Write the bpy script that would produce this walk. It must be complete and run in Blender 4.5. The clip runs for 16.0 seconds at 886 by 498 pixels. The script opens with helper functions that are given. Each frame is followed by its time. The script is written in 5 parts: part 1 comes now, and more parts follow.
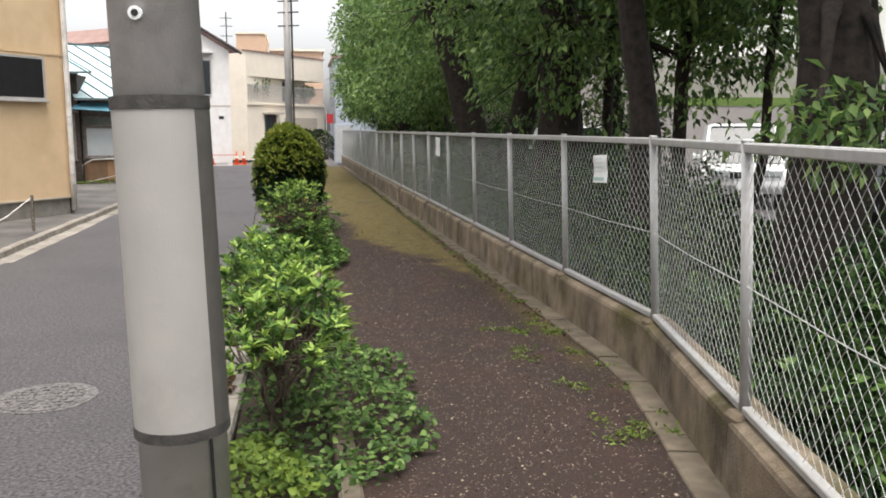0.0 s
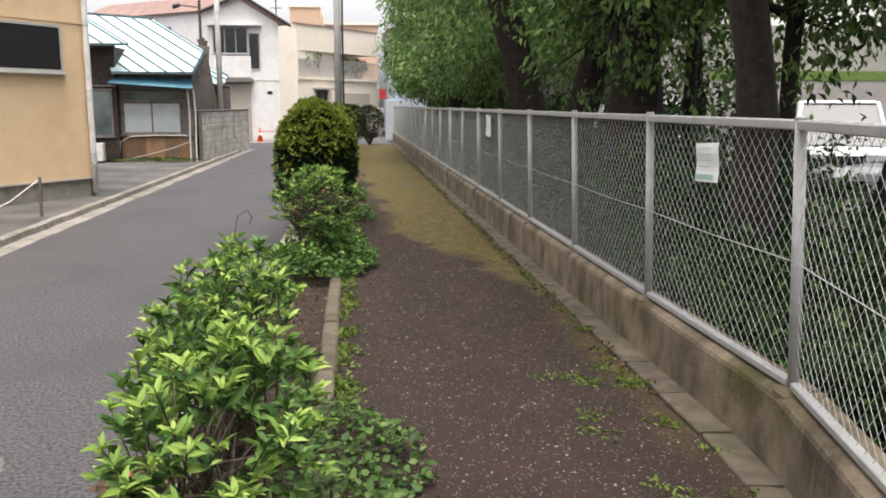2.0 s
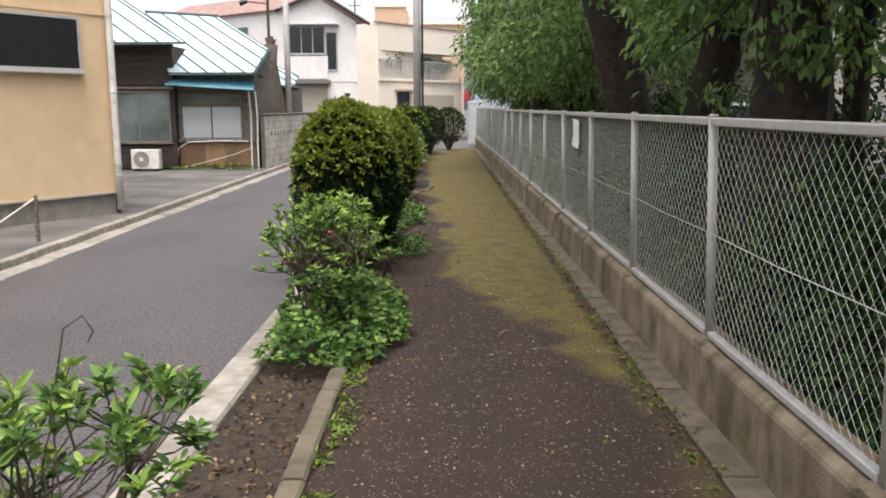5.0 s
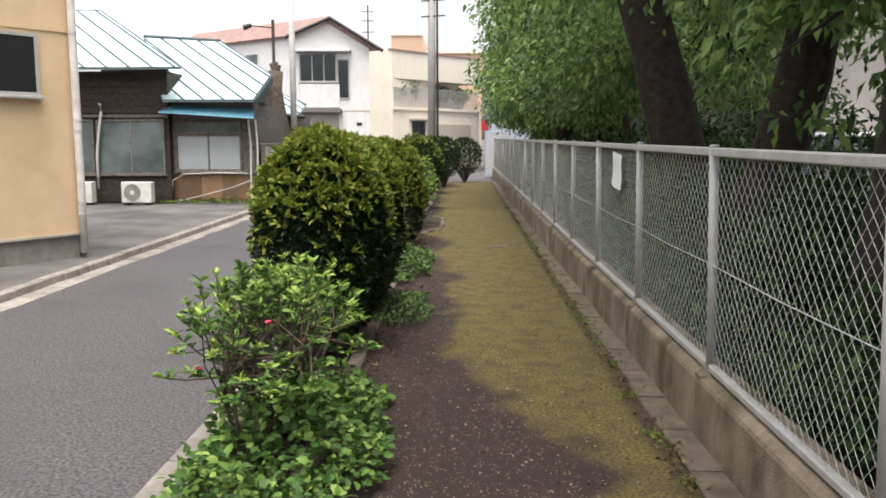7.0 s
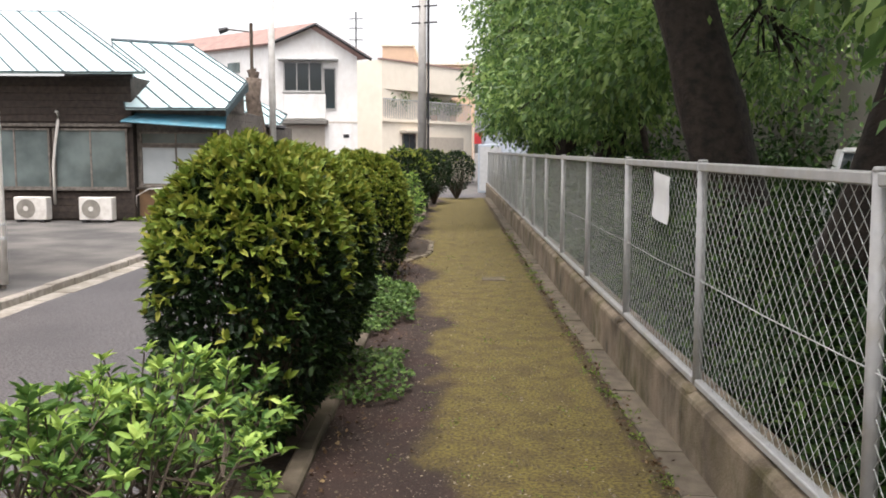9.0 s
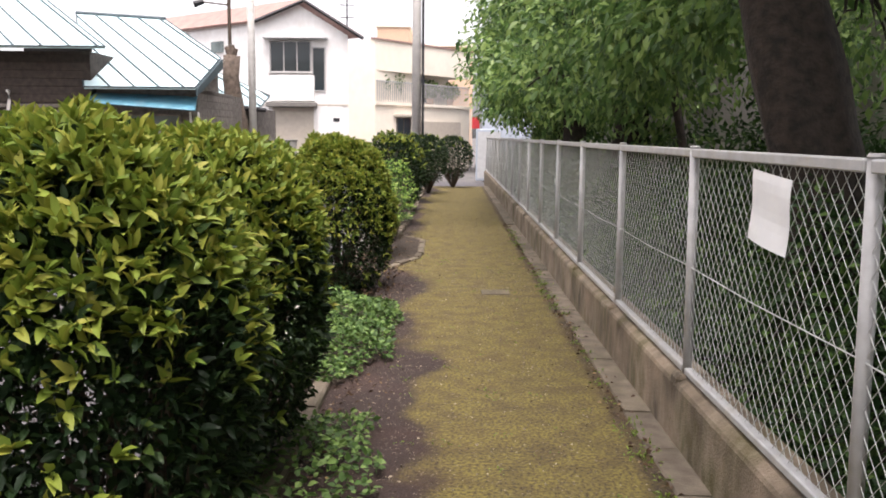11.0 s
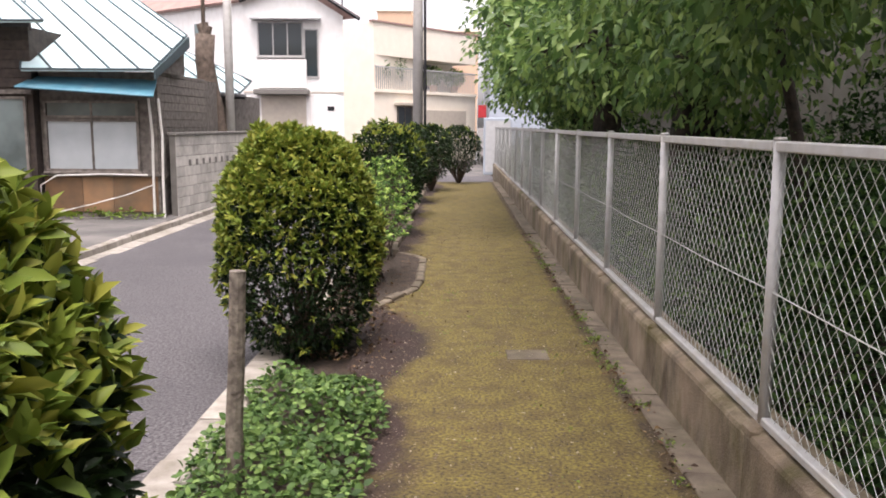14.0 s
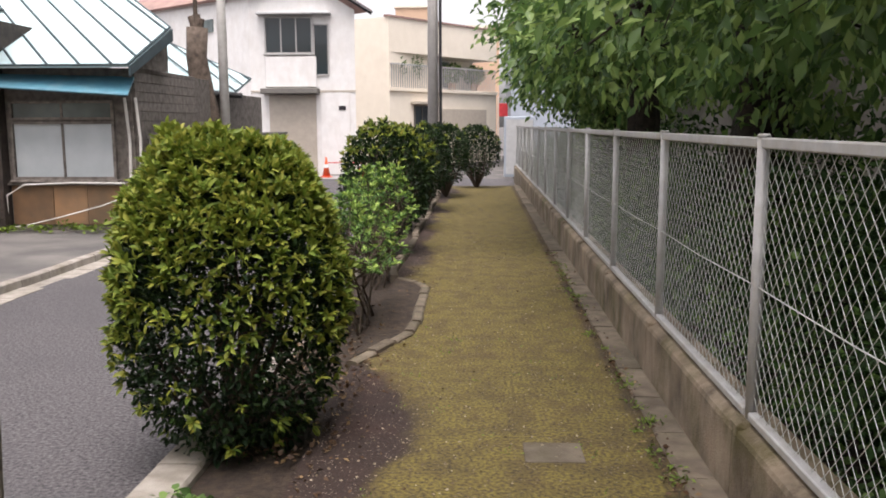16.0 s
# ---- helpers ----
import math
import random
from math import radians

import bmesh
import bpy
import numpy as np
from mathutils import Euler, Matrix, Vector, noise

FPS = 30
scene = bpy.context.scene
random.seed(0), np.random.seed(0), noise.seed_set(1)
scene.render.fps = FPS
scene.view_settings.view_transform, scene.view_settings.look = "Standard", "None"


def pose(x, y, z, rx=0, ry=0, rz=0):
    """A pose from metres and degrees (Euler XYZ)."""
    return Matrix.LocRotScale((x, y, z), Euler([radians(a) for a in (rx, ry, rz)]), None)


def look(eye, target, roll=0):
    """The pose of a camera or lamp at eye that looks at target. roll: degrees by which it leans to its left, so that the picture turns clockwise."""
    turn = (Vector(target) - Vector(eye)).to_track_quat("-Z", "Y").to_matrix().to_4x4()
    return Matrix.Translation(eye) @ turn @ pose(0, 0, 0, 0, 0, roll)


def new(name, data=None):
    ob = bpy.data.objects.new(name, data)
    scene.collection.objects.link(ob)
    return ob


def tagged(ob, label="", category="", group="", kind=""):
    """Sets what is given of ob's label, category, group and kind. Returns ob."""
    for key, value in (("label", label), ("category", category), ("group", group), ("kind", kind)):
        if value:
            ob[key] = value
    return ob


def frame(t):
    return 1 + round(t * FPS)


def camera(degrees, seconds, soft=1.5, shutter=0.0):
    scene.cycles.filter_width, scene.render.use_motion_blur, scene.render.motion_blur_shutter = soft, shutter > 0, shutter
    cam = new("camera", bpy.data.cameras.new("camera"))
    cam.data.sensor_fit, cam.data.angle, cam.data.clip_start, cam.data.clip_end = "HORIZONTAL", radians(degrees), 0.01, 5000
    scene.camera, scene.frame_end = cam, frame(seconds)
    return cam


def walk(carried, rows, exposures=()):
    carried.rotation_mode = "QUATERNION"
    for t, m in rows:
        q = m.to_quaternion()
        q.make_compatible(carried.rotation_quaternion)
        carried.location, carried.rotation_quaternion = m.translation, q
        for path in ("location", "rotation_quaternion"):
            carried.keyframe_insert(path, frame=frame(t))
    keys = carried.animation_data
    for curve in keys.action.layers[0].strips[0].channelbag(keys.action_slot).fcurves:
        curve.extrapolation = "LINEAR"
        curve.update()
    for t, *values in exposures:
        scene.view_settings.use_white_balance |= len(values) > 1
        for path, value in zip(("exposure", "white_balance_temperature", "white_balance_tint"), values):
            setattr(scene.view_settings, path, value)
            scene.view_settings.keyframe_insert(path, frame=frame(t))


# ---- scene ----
cam = camera(55.3, 16.0, soft=1.8)
METRES, EYE, TILT, LEAN, TURN = 15.2, 1.65, 0.0, 0.0, -9.9
ROWS = [
    (0.0, 0.0, 0.0, 0.0, -0.01, -8.09, 0.05),
    (0.5, 0.0017, 0.0292, 0.0, 1.46, -8.61, -0.15),
    (1.0, 0.0029, 0.0605, 0.0, 1.92, -9.22, 0.2),
    (1.5, 0.006, 0.0911, 0.0, 2.67, -9.61, 0.05),
    (2.0, 0.0055, 0.1191, 0.0, 3.84, -9.67, -0.11),
    (2.5, 0.006, 0.1498, 0.0, 4.06, -9.82, -0.07),
    (3.0, 0.0086, 0.1804, 0.0, 4.77, -10.0, -0.27),
    (3.5, 0.0076, 0.2105, 0.0, 5.08, -10.3, 0.06),
    (4.0, 0.0075, 0.2414, 0.0, 6.22, -10.7, 0.7),
    (4.5, 0.0072, 0.2717, 0.0, 8.88, -10.22, 0.12),
    (7.0, -0.009, 0.4301, 0.0, 11.16, -7.56, 0.1),
    (7.5, -0.0148, 0.4614, 0.0, 11.17, -7.18, -0.68),
    (8.0, -0.0196, 0.4926, 0.0, 10.66, -6.48, -0.29),
    (10.5, -0.0441, 0.6509, 0.0, 10.64, -7.37, -0.33),
    (11.0, -0.049, 0.6831, 0.0, 10.49, -7.67, -0.51),
    (11.5, -0.056, 0.7134, 0.0, 11.26, -7.98, -0.49),
    (12.0, -0.0623, 0.7433, 0.0, 11.46, -7.66, 0.26),
    (12.5, -0.068, 0.7744, 0.0, 11.7, -7.53, 0.14),
    (13.0, -0.0755, 0.8051, 0.0, 11.14, -7.94, 0.27),
    (13.5, -0.0804, 0.8382, 0.0, 10.65, -8.39, -0.04),
    (14.0, -0.085, 0.8691, 0.0, 10.74, -8.36, -0.29),
    (14.5, -0.0893, 0.9003, 0.0, 10.44, -8.49, -0.05),
    (15.0, -0.0905, 0.93, 0.0, 10.91, -8.47, -0.22),
    (15.5, -0.0937, 0.9607, 0.0, 11.72, -8.42, -0.18),
    (16.0, -0.0964, 0.9911, 0.0, 12.28, -8.39, 0.2),
]
walk(cam, [(t, pose(0, 0, EYE, TILT, LEAN, TURN) @ pose(METRES * x, METRES * y, METRES * z, 90 + pitch, roll, yaw)) for t, x, y, z, yaw, pitch, roll in ROWS],
     exposures=[(0.0, 1.05, 6550, 11), (4.5, 1.1, 6550, 13), (8.0, 1.24, 6550, 12), (10.5, 1.45, 6600, 17), (12.5, 1.68, 6600, 20), (14.5, 1.33, 6600, 20), (15.1, 1.2, 6600, 18), (16.0, 1.12, 6600, 17)])

# ---- world and light: bright overcast ----
world = bpy.data.worlds.new("overcast_sky")
scene.world = world
world.use_nodes = True
wn, wl = world.node_tree.nodes, world.node_tree.links
sky = wn.new("ShaderNodeTexSky")
sky.sky_type = "NISHITA"
sky.sun_disc = False
sky.sun_elevation, sky.sun_rotation = radians(73), radians(176)
sky.dust_density, sky.air_density = 4.0, 1.0
hsv = wn.new("ShaderNodeHueSaturation")
hsv.inputs["Saturation"].default_value = 0.12
wl.new(sky.outputs[0], hsv.inputs["Color"])
wl.new(hsv.outputs[0], wn["Background"].inputs["Color"])
wn["Background"].inputs["Strength"].default_value = 0.15
sun_data = bpy.data.lights.new("sun", "SUN")
sun_data.energy, sun_data.angle, sun_data.color = 1.5, radians(40), (1.0, 0.93, 0.84)
sun = new("sun", sun_data)
sun.matrix_world = look((0, 0, 30), (-1, 9, 0))

rng = np.random.default_rng(7)


# ---- materials ----
def mat(name, a, b=None, scale=6.0, rough=0.7, metal=0.0, bump=0.2, fine=80.0, stain=None, stain_scale=1.2, stain_amt=0.5,
        island=0.0, per_object=0.0, translucent=0.0, streak=None):
    """Two colours mixed by noise, a stain colour at a larger scale, fine bump."""
    m = bpy.data.materials.new(name)
    m.use_nodes = True
    n, l = m.node_tree.nodes, m.node_tree.links
    bsdf = n["Principled BSDF"]
    b = b or tuple(c * 0.75 for c in a)
    tc = n.new("ShaderNodeTexCoord")
    geo = n.new("ShaderNodeNewGeometry")
    n1 = n.new("ShaderNodeTexNoise")
    n1.inputs["Scale"].default_value, n1.inputs["Detail"].default_value = scale, 6
    l.new(geo.outputs["Position"], n1.inputs["Vector"])
    ramp = n.new("ShaderNodeValToRGB")
    ramp.color_ramp.elements[0].position, ramp.color_ramp.elements[1].position = 0.32, 0.68
    ramp.color_ramp.elements[0].color, ramp.color_ramp.elements[1].color = (*b, 1), (*a, 1)
    l.new(n1.outputs[0], ramp.inputs[0])
    col = ramp.outputs[0]
    if stain:
        n2 = n.new("ShaderNodeTexNoise")
        n2.inputs["Scale"].default_value, n2.inputs["Detail"].default_value = stain_scale, 8
        n2.inputs["Roughness"].default_value = 0.65
        l.new(geo.outputs["Position"], n2.inputs["Vector"])
        r2 = n.new("ShaderNodeValToRGB")
        r2.color_ramp.elements[0].position, r2.color_ramp.elements[1].position = 0.48, 0.68
        r2.color_ramp.elements[1].color = (stain_amt,) * 3 + (1,)
        l.new(n2.outputs[0], r2.inputs[0])
        mx = n.new("ShaderNodeMixRGB")
        l.new(r2.outputs[0], mx.inputs[0])
        l.new(col, mx.inputs[1])
        mx.inputs[2].default_value = (*stain, 1)
        col = mx.outputs[0]
    if streak:
        mp = n.new("ShaderNodeMapping")
        mp.inputs["Scale"].default_value = (4, 4, 1.6)
        l.new(geo.outputs["Position"], mp.inputs["Vector"])
        ns = n.new("ShaderNodeTexNoise")
        ns.inputs["Scale"].default_value, ns.inputs["Detail"].default_value, ns.inputs["Roughness"].default_value = 1.0, 7, 0.7
        l.new(mp.outputs[0], ns.inputs["Vector"])
        rs_ = n.new("ShaderNodeValToRGB")
        rs_.color_ramp.elements[0].position, rs_.color_ramp.elements[1].position = 0.46, 0.66
        rs_.color_ramp.elements[1].color = (0.5, 0.5, 0.5, 1)
        l.new(ns.outputs[0], rs_.inputs[0])
        mx2 = n.new("ShaderNodeMixRGB")
        l.new(rs_.outputs[0], mx2.inputs[0])
        l.new(col, mx2.inputs[1])
        mx2.inputs[2].default_value = (*streak, 1)
        col = mx2.outputs[0]
    for amount, src in ((island, geo.outputs["Random Per Island"]), (per_object, n.new("ShaderNodeObjectInfo").outputs["Random"])):
        if amount:
            hv = n.new("ShaderNodeHueSaturation")
            mr = n.new("ShaderNodeMapRange")
            mr.inputs[3].default_value, mr.inputs[4].default_value = 1 - amount, 1 + amount
            l.new(src, mr.inputs[0])
            l.new(mr.outputs[0], hv.inputs["Value"])
            l.new(col, hv.inputs["Color"])
            col = hv.outputs[0]
    l.new(col, bsdf.inputs["Base Color"])
    bsdf.inputs["Roughness"].default_value, bsdf.inputs["Metallic"].default_value = rough, metal
    if bump:
        n3 = n.new("ShaderNodeTexNoise")
        n3.inputs["Scale"].default_value, n3.inputs["Detail"].default_value = fine, 4
        l.new(geo.outputs["Position"], n3.inputs["Vector"])
        bp = n.new("ShaderNodeBump")
        bp.inputs["Strength"].default_value, bp.inputs["Distance"].default_value = bump, 0.01
        l.new(n3.outputs[0], bp.inputs["Height"])
        l.new(bp.outputs[0], bsdf.inputs["Normal"])
    if translucent:
        tr = n.new("ShaderNodeBsdfTranslucent")
        l.new(col, tr.inputs["Color"])
        ms = n.new("ShaderNodeMixShader")
        ms.inputs[0].default_value = translucent
        l.new(bsdf.outputs[0], ms.inputs[1])
        l.new(tr.outputs[0], ms.inputs[2])
        l.new(ms.outputs[0], n["Material Output"].inputs["Surface"])
    return m


def leaf_mat(name, stops, rough=0.52, translucent=0.25, gloss=0.25):
    """Leaf colours picked leaf by leaf from the given stops."""
    m = bpy.data.materials.new(name)
    m.use_nodes = True
    n, l = m.node_tree.nodes, m.node_tree.links
    bsdf = n["Principled BSDF"]
    geo = n.new("ShaderNodeNewGeometry")
    ramp = n.new("ShaderNodeValToRGB")
    e = ramp.color_ramp.elements
    while len(e) < len(stops):
        e.new(0.5)
    for i, (p, c) in enumerate(stops):
        e[i].position, e[i].color = p, (*c, 1)
    l.new(geo.outputs["Random Per Island"], ramp.inputs[0])
    l.new(ramp.outputs[0], bsdf.inputs["Base Color"])
    bsdf.inputs["Roughness"].default_value = rough
    bsdf.inputs["Specular IOR Level"].default_value = gloss
    tr = n.new("ShaderNodeBsdfTranslucent")
    l.new(ramp.outputs[0], tr.inputs["Color"])
    ms = n.new("ShaderNodeMixShader")
    ms.inputs[0].default_value = translucent
    l.new(bsdf.outputs[0], ms.inputs[1])
    l.new(tr.outputs[0], ms.inputs[2])
    l.new(ms.outputs[0], n["Material Output"].inputs["Surface"])
    return m


def glass_mat(name, colour=(0.03, 0.04, 0.045)):
    m = bpy.data.materials.new(name)
    m.use_nodes = True
    b = m.node_tree.nodes["Principled BSDF"]
    b.inputs["Base Color"].default_value = (*colour, 1)
    b.inputs["Roughness"].default_value = 0.08
    return m


def moss_path_mat():
    """Worn reddish-brown asphalt with pale grit and a band of yellow-green moss along its middle."""
    m = mat("mossy_asphalt", (0.044, 0.024, 0.018), (0.010, 0.0066, 0.0055), scale=75, rough=0.92, bump=0.5, fine=220,
            stain=(0.050, 0.023, 0.017), stain_scale=1.6, stain_amt=0.6)
    n, l = m.node_tree.nodes, m.node_tree.links
    bsdf = n["Principled BSDF"]
    base = bsdf.inputs["Base Color"].links[0].from_socket
    geo = n.new("ShaderNodeNewGeometry")
    vor = n.new("ShaderNodeTexVoronoi")
    vor.inputs["Scale"].default_value = 48
    l.new(geo.outputs["Position"], vor.inputs["Vector"])
    grit = n.new("ShaderNodeValToRGB")
    grit.color_ramp.elements[0].position, grit.color_ramp.elements[1].position = 0.17, 0.25
    grit.color_ramp.elements[0].color, grit.color_ramp.elements[1].color = (0.75, 0.75, 0.75, 1), (0, 0, 0, 1)
    l.new(vor.outputs["Distance"], grit.inputs[0])
    few = n.new("ShaderNodeTexNoise")
    few.inputs["Scale"].default_value, few.inputs["Detail"].default_value = 14, 3
    l.new(geo.outputs["Position"], few.inputs["Vector"])
    fr = n.new("ShaderNodeMapRange")
    fr.inputs[1].default_value, fr.inputs[2].default_value = 0.42, 0.58
    l.new(few.outputs[0], fr.inputs[0])
    gm = n.new("ShaderNodeMath")
    gm.operation = "MULTIPLY"
    l.new(grit.outputs[0], gm.inputs[0])
    l.new(fr.outputs[0], gm.inputs[1])
    mg = n.new("ShaderNodeMixRGB")
    l.new(gm.outputs[0], mg.inputs[0])
    l.new(base, mg.inputs[1])
    mg.inputs[2].default_value = (0.34, 0.28, 0.24, 1)
    # moss
    sep = n.new("ShaderNodeSeparateXYZ")
    l.new(geo.outputs["Position"], sep.inputs[0])

    def rng_node(src, a, b, c=0.0, d=1.0):
        r = n.new("ShaderNodeMapRange")
        r.interpolation_type = "SMOOTHSTEP"
        for i, v in enumerate((a, b, c, d)):
            r.inputs[i + 1].default_value = v
        l.new(src, r.inputs[0])
        return r.outputs[0]

    def math_node(op, x, y):
        k = n.new("ShaderNodeMath")
        k.operation = op
        for i, v in enumerate((x, y)):
            if isinstance(v, (int, float)):
                k.inputs[i].default_value = v
            else:
                l.new(v, k.inputs[i])
        return k.outputs[0]

    wave_y = n.new("ShaderNodeTexNoise")
    wave_y.inputs["Scale"].default_value, wave_y.inputs["Detail"].default_value = 0.9, 4
    l.new(geo.outputs["Position"], wave_y.inputs["Vector"])
    skew = math_node("ADD", math_node("MULTIPLY", sep.outputs["X"], 3.0), math_node("MULTIPLY", wave_y.outputs[0], 4.0))
    along = rng_node(math_node("ADD", sep.outputs["Y"], skew), 16.4, 18.2, 0.0, 1.0)
    wave = n.new("ShaderNodeTexNoise")
    wave.inputs["Scale"].default_value, wave.inputs["Detail"].default_value = 0.75, 3
    l.new(geo.outputs["Position"], wave.inputs["Vector"])
    shifted = math_node("ADD", sep.outputs["X"], math_node("MULTIPLY", math_node("SUBTRACT", wave.outputs[0], 0.5), 1.5))
    left = rng_node(math_node("ADD", shifted, rng_node(sep.outputs["Y"], 19.5, 22.0, 0.0, 0.35)), 0.58, 1.0)
    right = rng_node(sep.outputs["X"], 2.12, 1.95, 0.25, 1.0)
    edge = rng_node(sep.outputs["X"], 1.6, 2.05, 0.0, 0.6)
    near = math_node("MULTIPLY", edge, rng_node(sep.outputs["Y"], 3.0, 6.0, 0.35, 1.0))
    band = math_node("MAXIMUM", math_node("MULTIPLY", math_node("MULTIPLY", left, right), along), near)
    big = n.new("ShaderNodeTexNoise")
    big.inputs["Scale"].default_value, big.inputs["Detail"].default_value, big.inputs["Roughness"].default_value = 2.2, 10, 0.68
    l.new(geo.outputs["Position"], big.inputs["Vector"])
    mask = rng_node(math_node("ADD", math_node("MULTIPLY", band, 0.92), math_node("MULTIPLY", big.outputs[0], 0.85)), 0.74, 1.36, 0, 0.95)
    mn = n.new("ShaderNodeTexNoise")
    mn.inputs["Scale"].default_value, mn.inputs["Detail"].default_value = 48, 9
    l.new(geo.outputs["Position"], mn.inputs["Vector"])
    mc = n.new("ShaderNodeValToRGB")
    mc.color_ramp.elements[0].position, mc.color_ramp.elements[1].position = 0.3, 0.7
    mc.color_ramp.elements[0].color, mc.color_ramp.elements[1].color = (0.074, 0.058, 0.017, 1), (0.20, 0.160, 0.034, 1)
    l.new(mn.outputs[0], mc.inputs[0])
    patch = n.new("ShaderNodeTexNoise")
    patch.inputs["Scale"].default_value, patch.inputs["Detail"].default_value = 5.5, 9
    l.new(geo.outputs["Position"], patch.inputs["Vector"])
    speck = math_node("MULTIPLY", rng_node(mn.outputs[0], 0.36, 0.54, 0.42, 1.0), rng_node(patch.outputs[0], 0.32, 0.62, 0.52, 1.0))
    mm = n.new("ShaderNodeMixRGB")
    l.new(math_node("MULTIPLY", mask, speck), mm.inputs[0])
    l.new(mg.outputs[0], mm.inputs[1])
    l.new(mc.outputs[0], mm.inputs[2])
    l.new(mm.outputs[0], bsdf.inputs["Base Color"])
    return m


M_ASPHALT = mat("road_asphalt", (0.140, 0.131, 0.139), (0.016, 0.0152, 0.0172), scale=46, rough=0.75, bump=1.0, fine=110,
                stain=(0.050, 0.048, 0.053), stain_scale=0.5, stain_amt=0.7)
M_LOT = mat("lot_ground", (0.16, 0.15, 0.14), (0.07, 0.068, 0.068), scale=1.1, rough=0.9, bump=0.6, fine=60, stain=(0.045, 0.045, 0.047), stain_scale=0.45, stain_amt=0.8)
M_PATH = moss_path_mat()
M_SOIL = mat("soil", (0.048, 0.033, 0.023), (0.016, 0.011, 0.0085), scale=22, rough=0.95, bump=1.0, fine=70, stain=(0.09, 0.062, 0.038), stain_scale=9)
M_CONC = mat("kerb_concrete", (0.34, 0.315, 0.28), (0.22, 0.20, 0.175), scale=9, rough=0.9, bump=0.5, stain=(0.14, 0.12, 0.085), stain_scale=2.2, stain_amt=0.6, per_object=0.12)
M_WALLC = mat("wall_concrete", (0.25, 0.195, 0.14), (0.065, 0.050, 0.033), scale=2.6, rough=0.92, bump=0.6, stain=(0.07, 0.062, 0.016), stain_scale=1.9, stain_amt=1.0, streak=(0.36, 0.30, 0.225))
M_GUTTER = mat("gutter_concrete", (0.17, 0.14, 0.105), (0.085, 0.068, 0.05), scale=7, rough=0.92, bump=0.5, stain=(0.075, 0.07, 0.035), stain_scale=2.5, per_object=0.15)
M_FENCE = mat("white_fence_paint", (0.45, 0.455, 0.46), (0.36, 0.36, 0.365), scale=14, rough=0.45, bump=0.1, stain=(0.36, 0.33, 0.28), stain_scale=6, stain_amt=0.5)
M_WIRE = mat("pale_green_wire", (0.56, 0.58, 0.565), (0.40, 0.42, 0.405), scale=20, rough=0.4, bump=0)
M_PAPER = mat("paper_sheet", (0.82, 0.83, 0.84), (0.76, 0.77, 0.79), scale=8, rough=0.5, bump=0.05)
M_INK = mat("faded_green_ink", (0.50, 0.70, 0.66), rough=0.6, bump=0)
M_POLE = mat("pole_concrete", (0.44, 0.43, 0.415), (0.34, 0.332, 0.32), scale=12, rough=0.85, bump=0.3, stain=(0.22, 0.213, 0.205), stain_scale=3.0, stain_amt=0.6)
M_POLEFAR = mat("grey_pole_concrete", (0.46, 0.44, 0.42), (0.38, 0.365, 0.35), scale=8, rough=0.85, bump=0.2, stain=(0.30, 0.285, 0.27), stain_scale=2.0, stain_amt=0.5)
M_SHEET = mat("pole_wrap_sheet", (0.40, 0.39, 0.37), (0.35, 0.34, 0.325), scale=3, rough=0.6, bump=0.08, stain=(0.28, 0.27, 0.25), stain_scale=2.2, stain_amt=0.6)
M_BAND = mat("dark_tape_band", (0.07, 0.065, 0.06), (0.03, 0.03, 0.03), scale=20, rough=0.8, bump=0.4)
M_STRIP = mat("dark_ribbed_sheet", (0.10, 0.095, 0.085), (0.07, 0.066, 0.06), scale=10, rough=0.7, bump=0.3)
M_BARK = mat("tree_bark", (0.038, 0.028, 0.022), (0.010, 0.008, 0.007), scale=14, rough=0.95, bump=1.0, fine=35)
M_LOPPED = mat("pale_lopped_bark", (0.15, 0.115, 0.09), (0.06, 0.045, 0.036), scale=9, rough=0.95, bump=1.0, fine=30)
M_TWIG = mat("twig_bark", (0.10, 0.075, 0.055), (0.045, 0.033, 0.025), scale=30, rough=0.9, bump=0.5)
M_STAKE = mat("weathered_stake_wood", (0.22, 0.19, 0.155), (0.07, 0.058, 0.047), scale=26, rough=0.95, bump=0.8, fine=60)
M_YELLOW = mat("yellow_stucco", (0.70, 0.52, 0.33), (0.64, 0.47, 0.29), scale=3, rough=0.9, bump=0.3, fine=120, stain=(0.50, 0.33, 0.17), stain_scale=0.8, stain_amt=0.4)
M_FOOT = mat("grey_footing", (0.30, 0.28, 0.25), (0.2, 0.19, 0.17), scale=5, rough=0.95, bump=0.5, stain=(0.1, 0.09, 0.08), stain_scale=2)
M_PVC = mat("white_pvc", (0.74, 0.72, 0.69), (0.63, 0.61, 0.58), scale=6, rough=0.45, bump=0.05, stain=(0.38, 0.34, 0.3), stain_scale=4, stain_amt=0.5)
M_ALU = mat("aluminium_frame", (0.46, 0.45, 0.44), (0.38, 0.37, 0.36), rough=0.4, metal=0.0, bump=0.05)
M_GLASS = glass_mat("dark_glass")
M_GLASS_PALE = mat("frosted_glass", (0.46, 0.50, 0.52), (0.38, 0.42, 0.44), scale=2, rough=0.25, bump=0.03)
M_GLASS_MID = mat("grey_window_glass", (0.16, 0.20, 0.20), (0.07, 0.09, 0.09), scale=1.3, rough=0.15, bump=0)
M_WOOD = mat("dark_weathered_boards", (0.060, 0.045, 0.037), (0.028, 0.021, 0.018), scale=9, rough=0.85, bump=0.7, per_object=0.25)
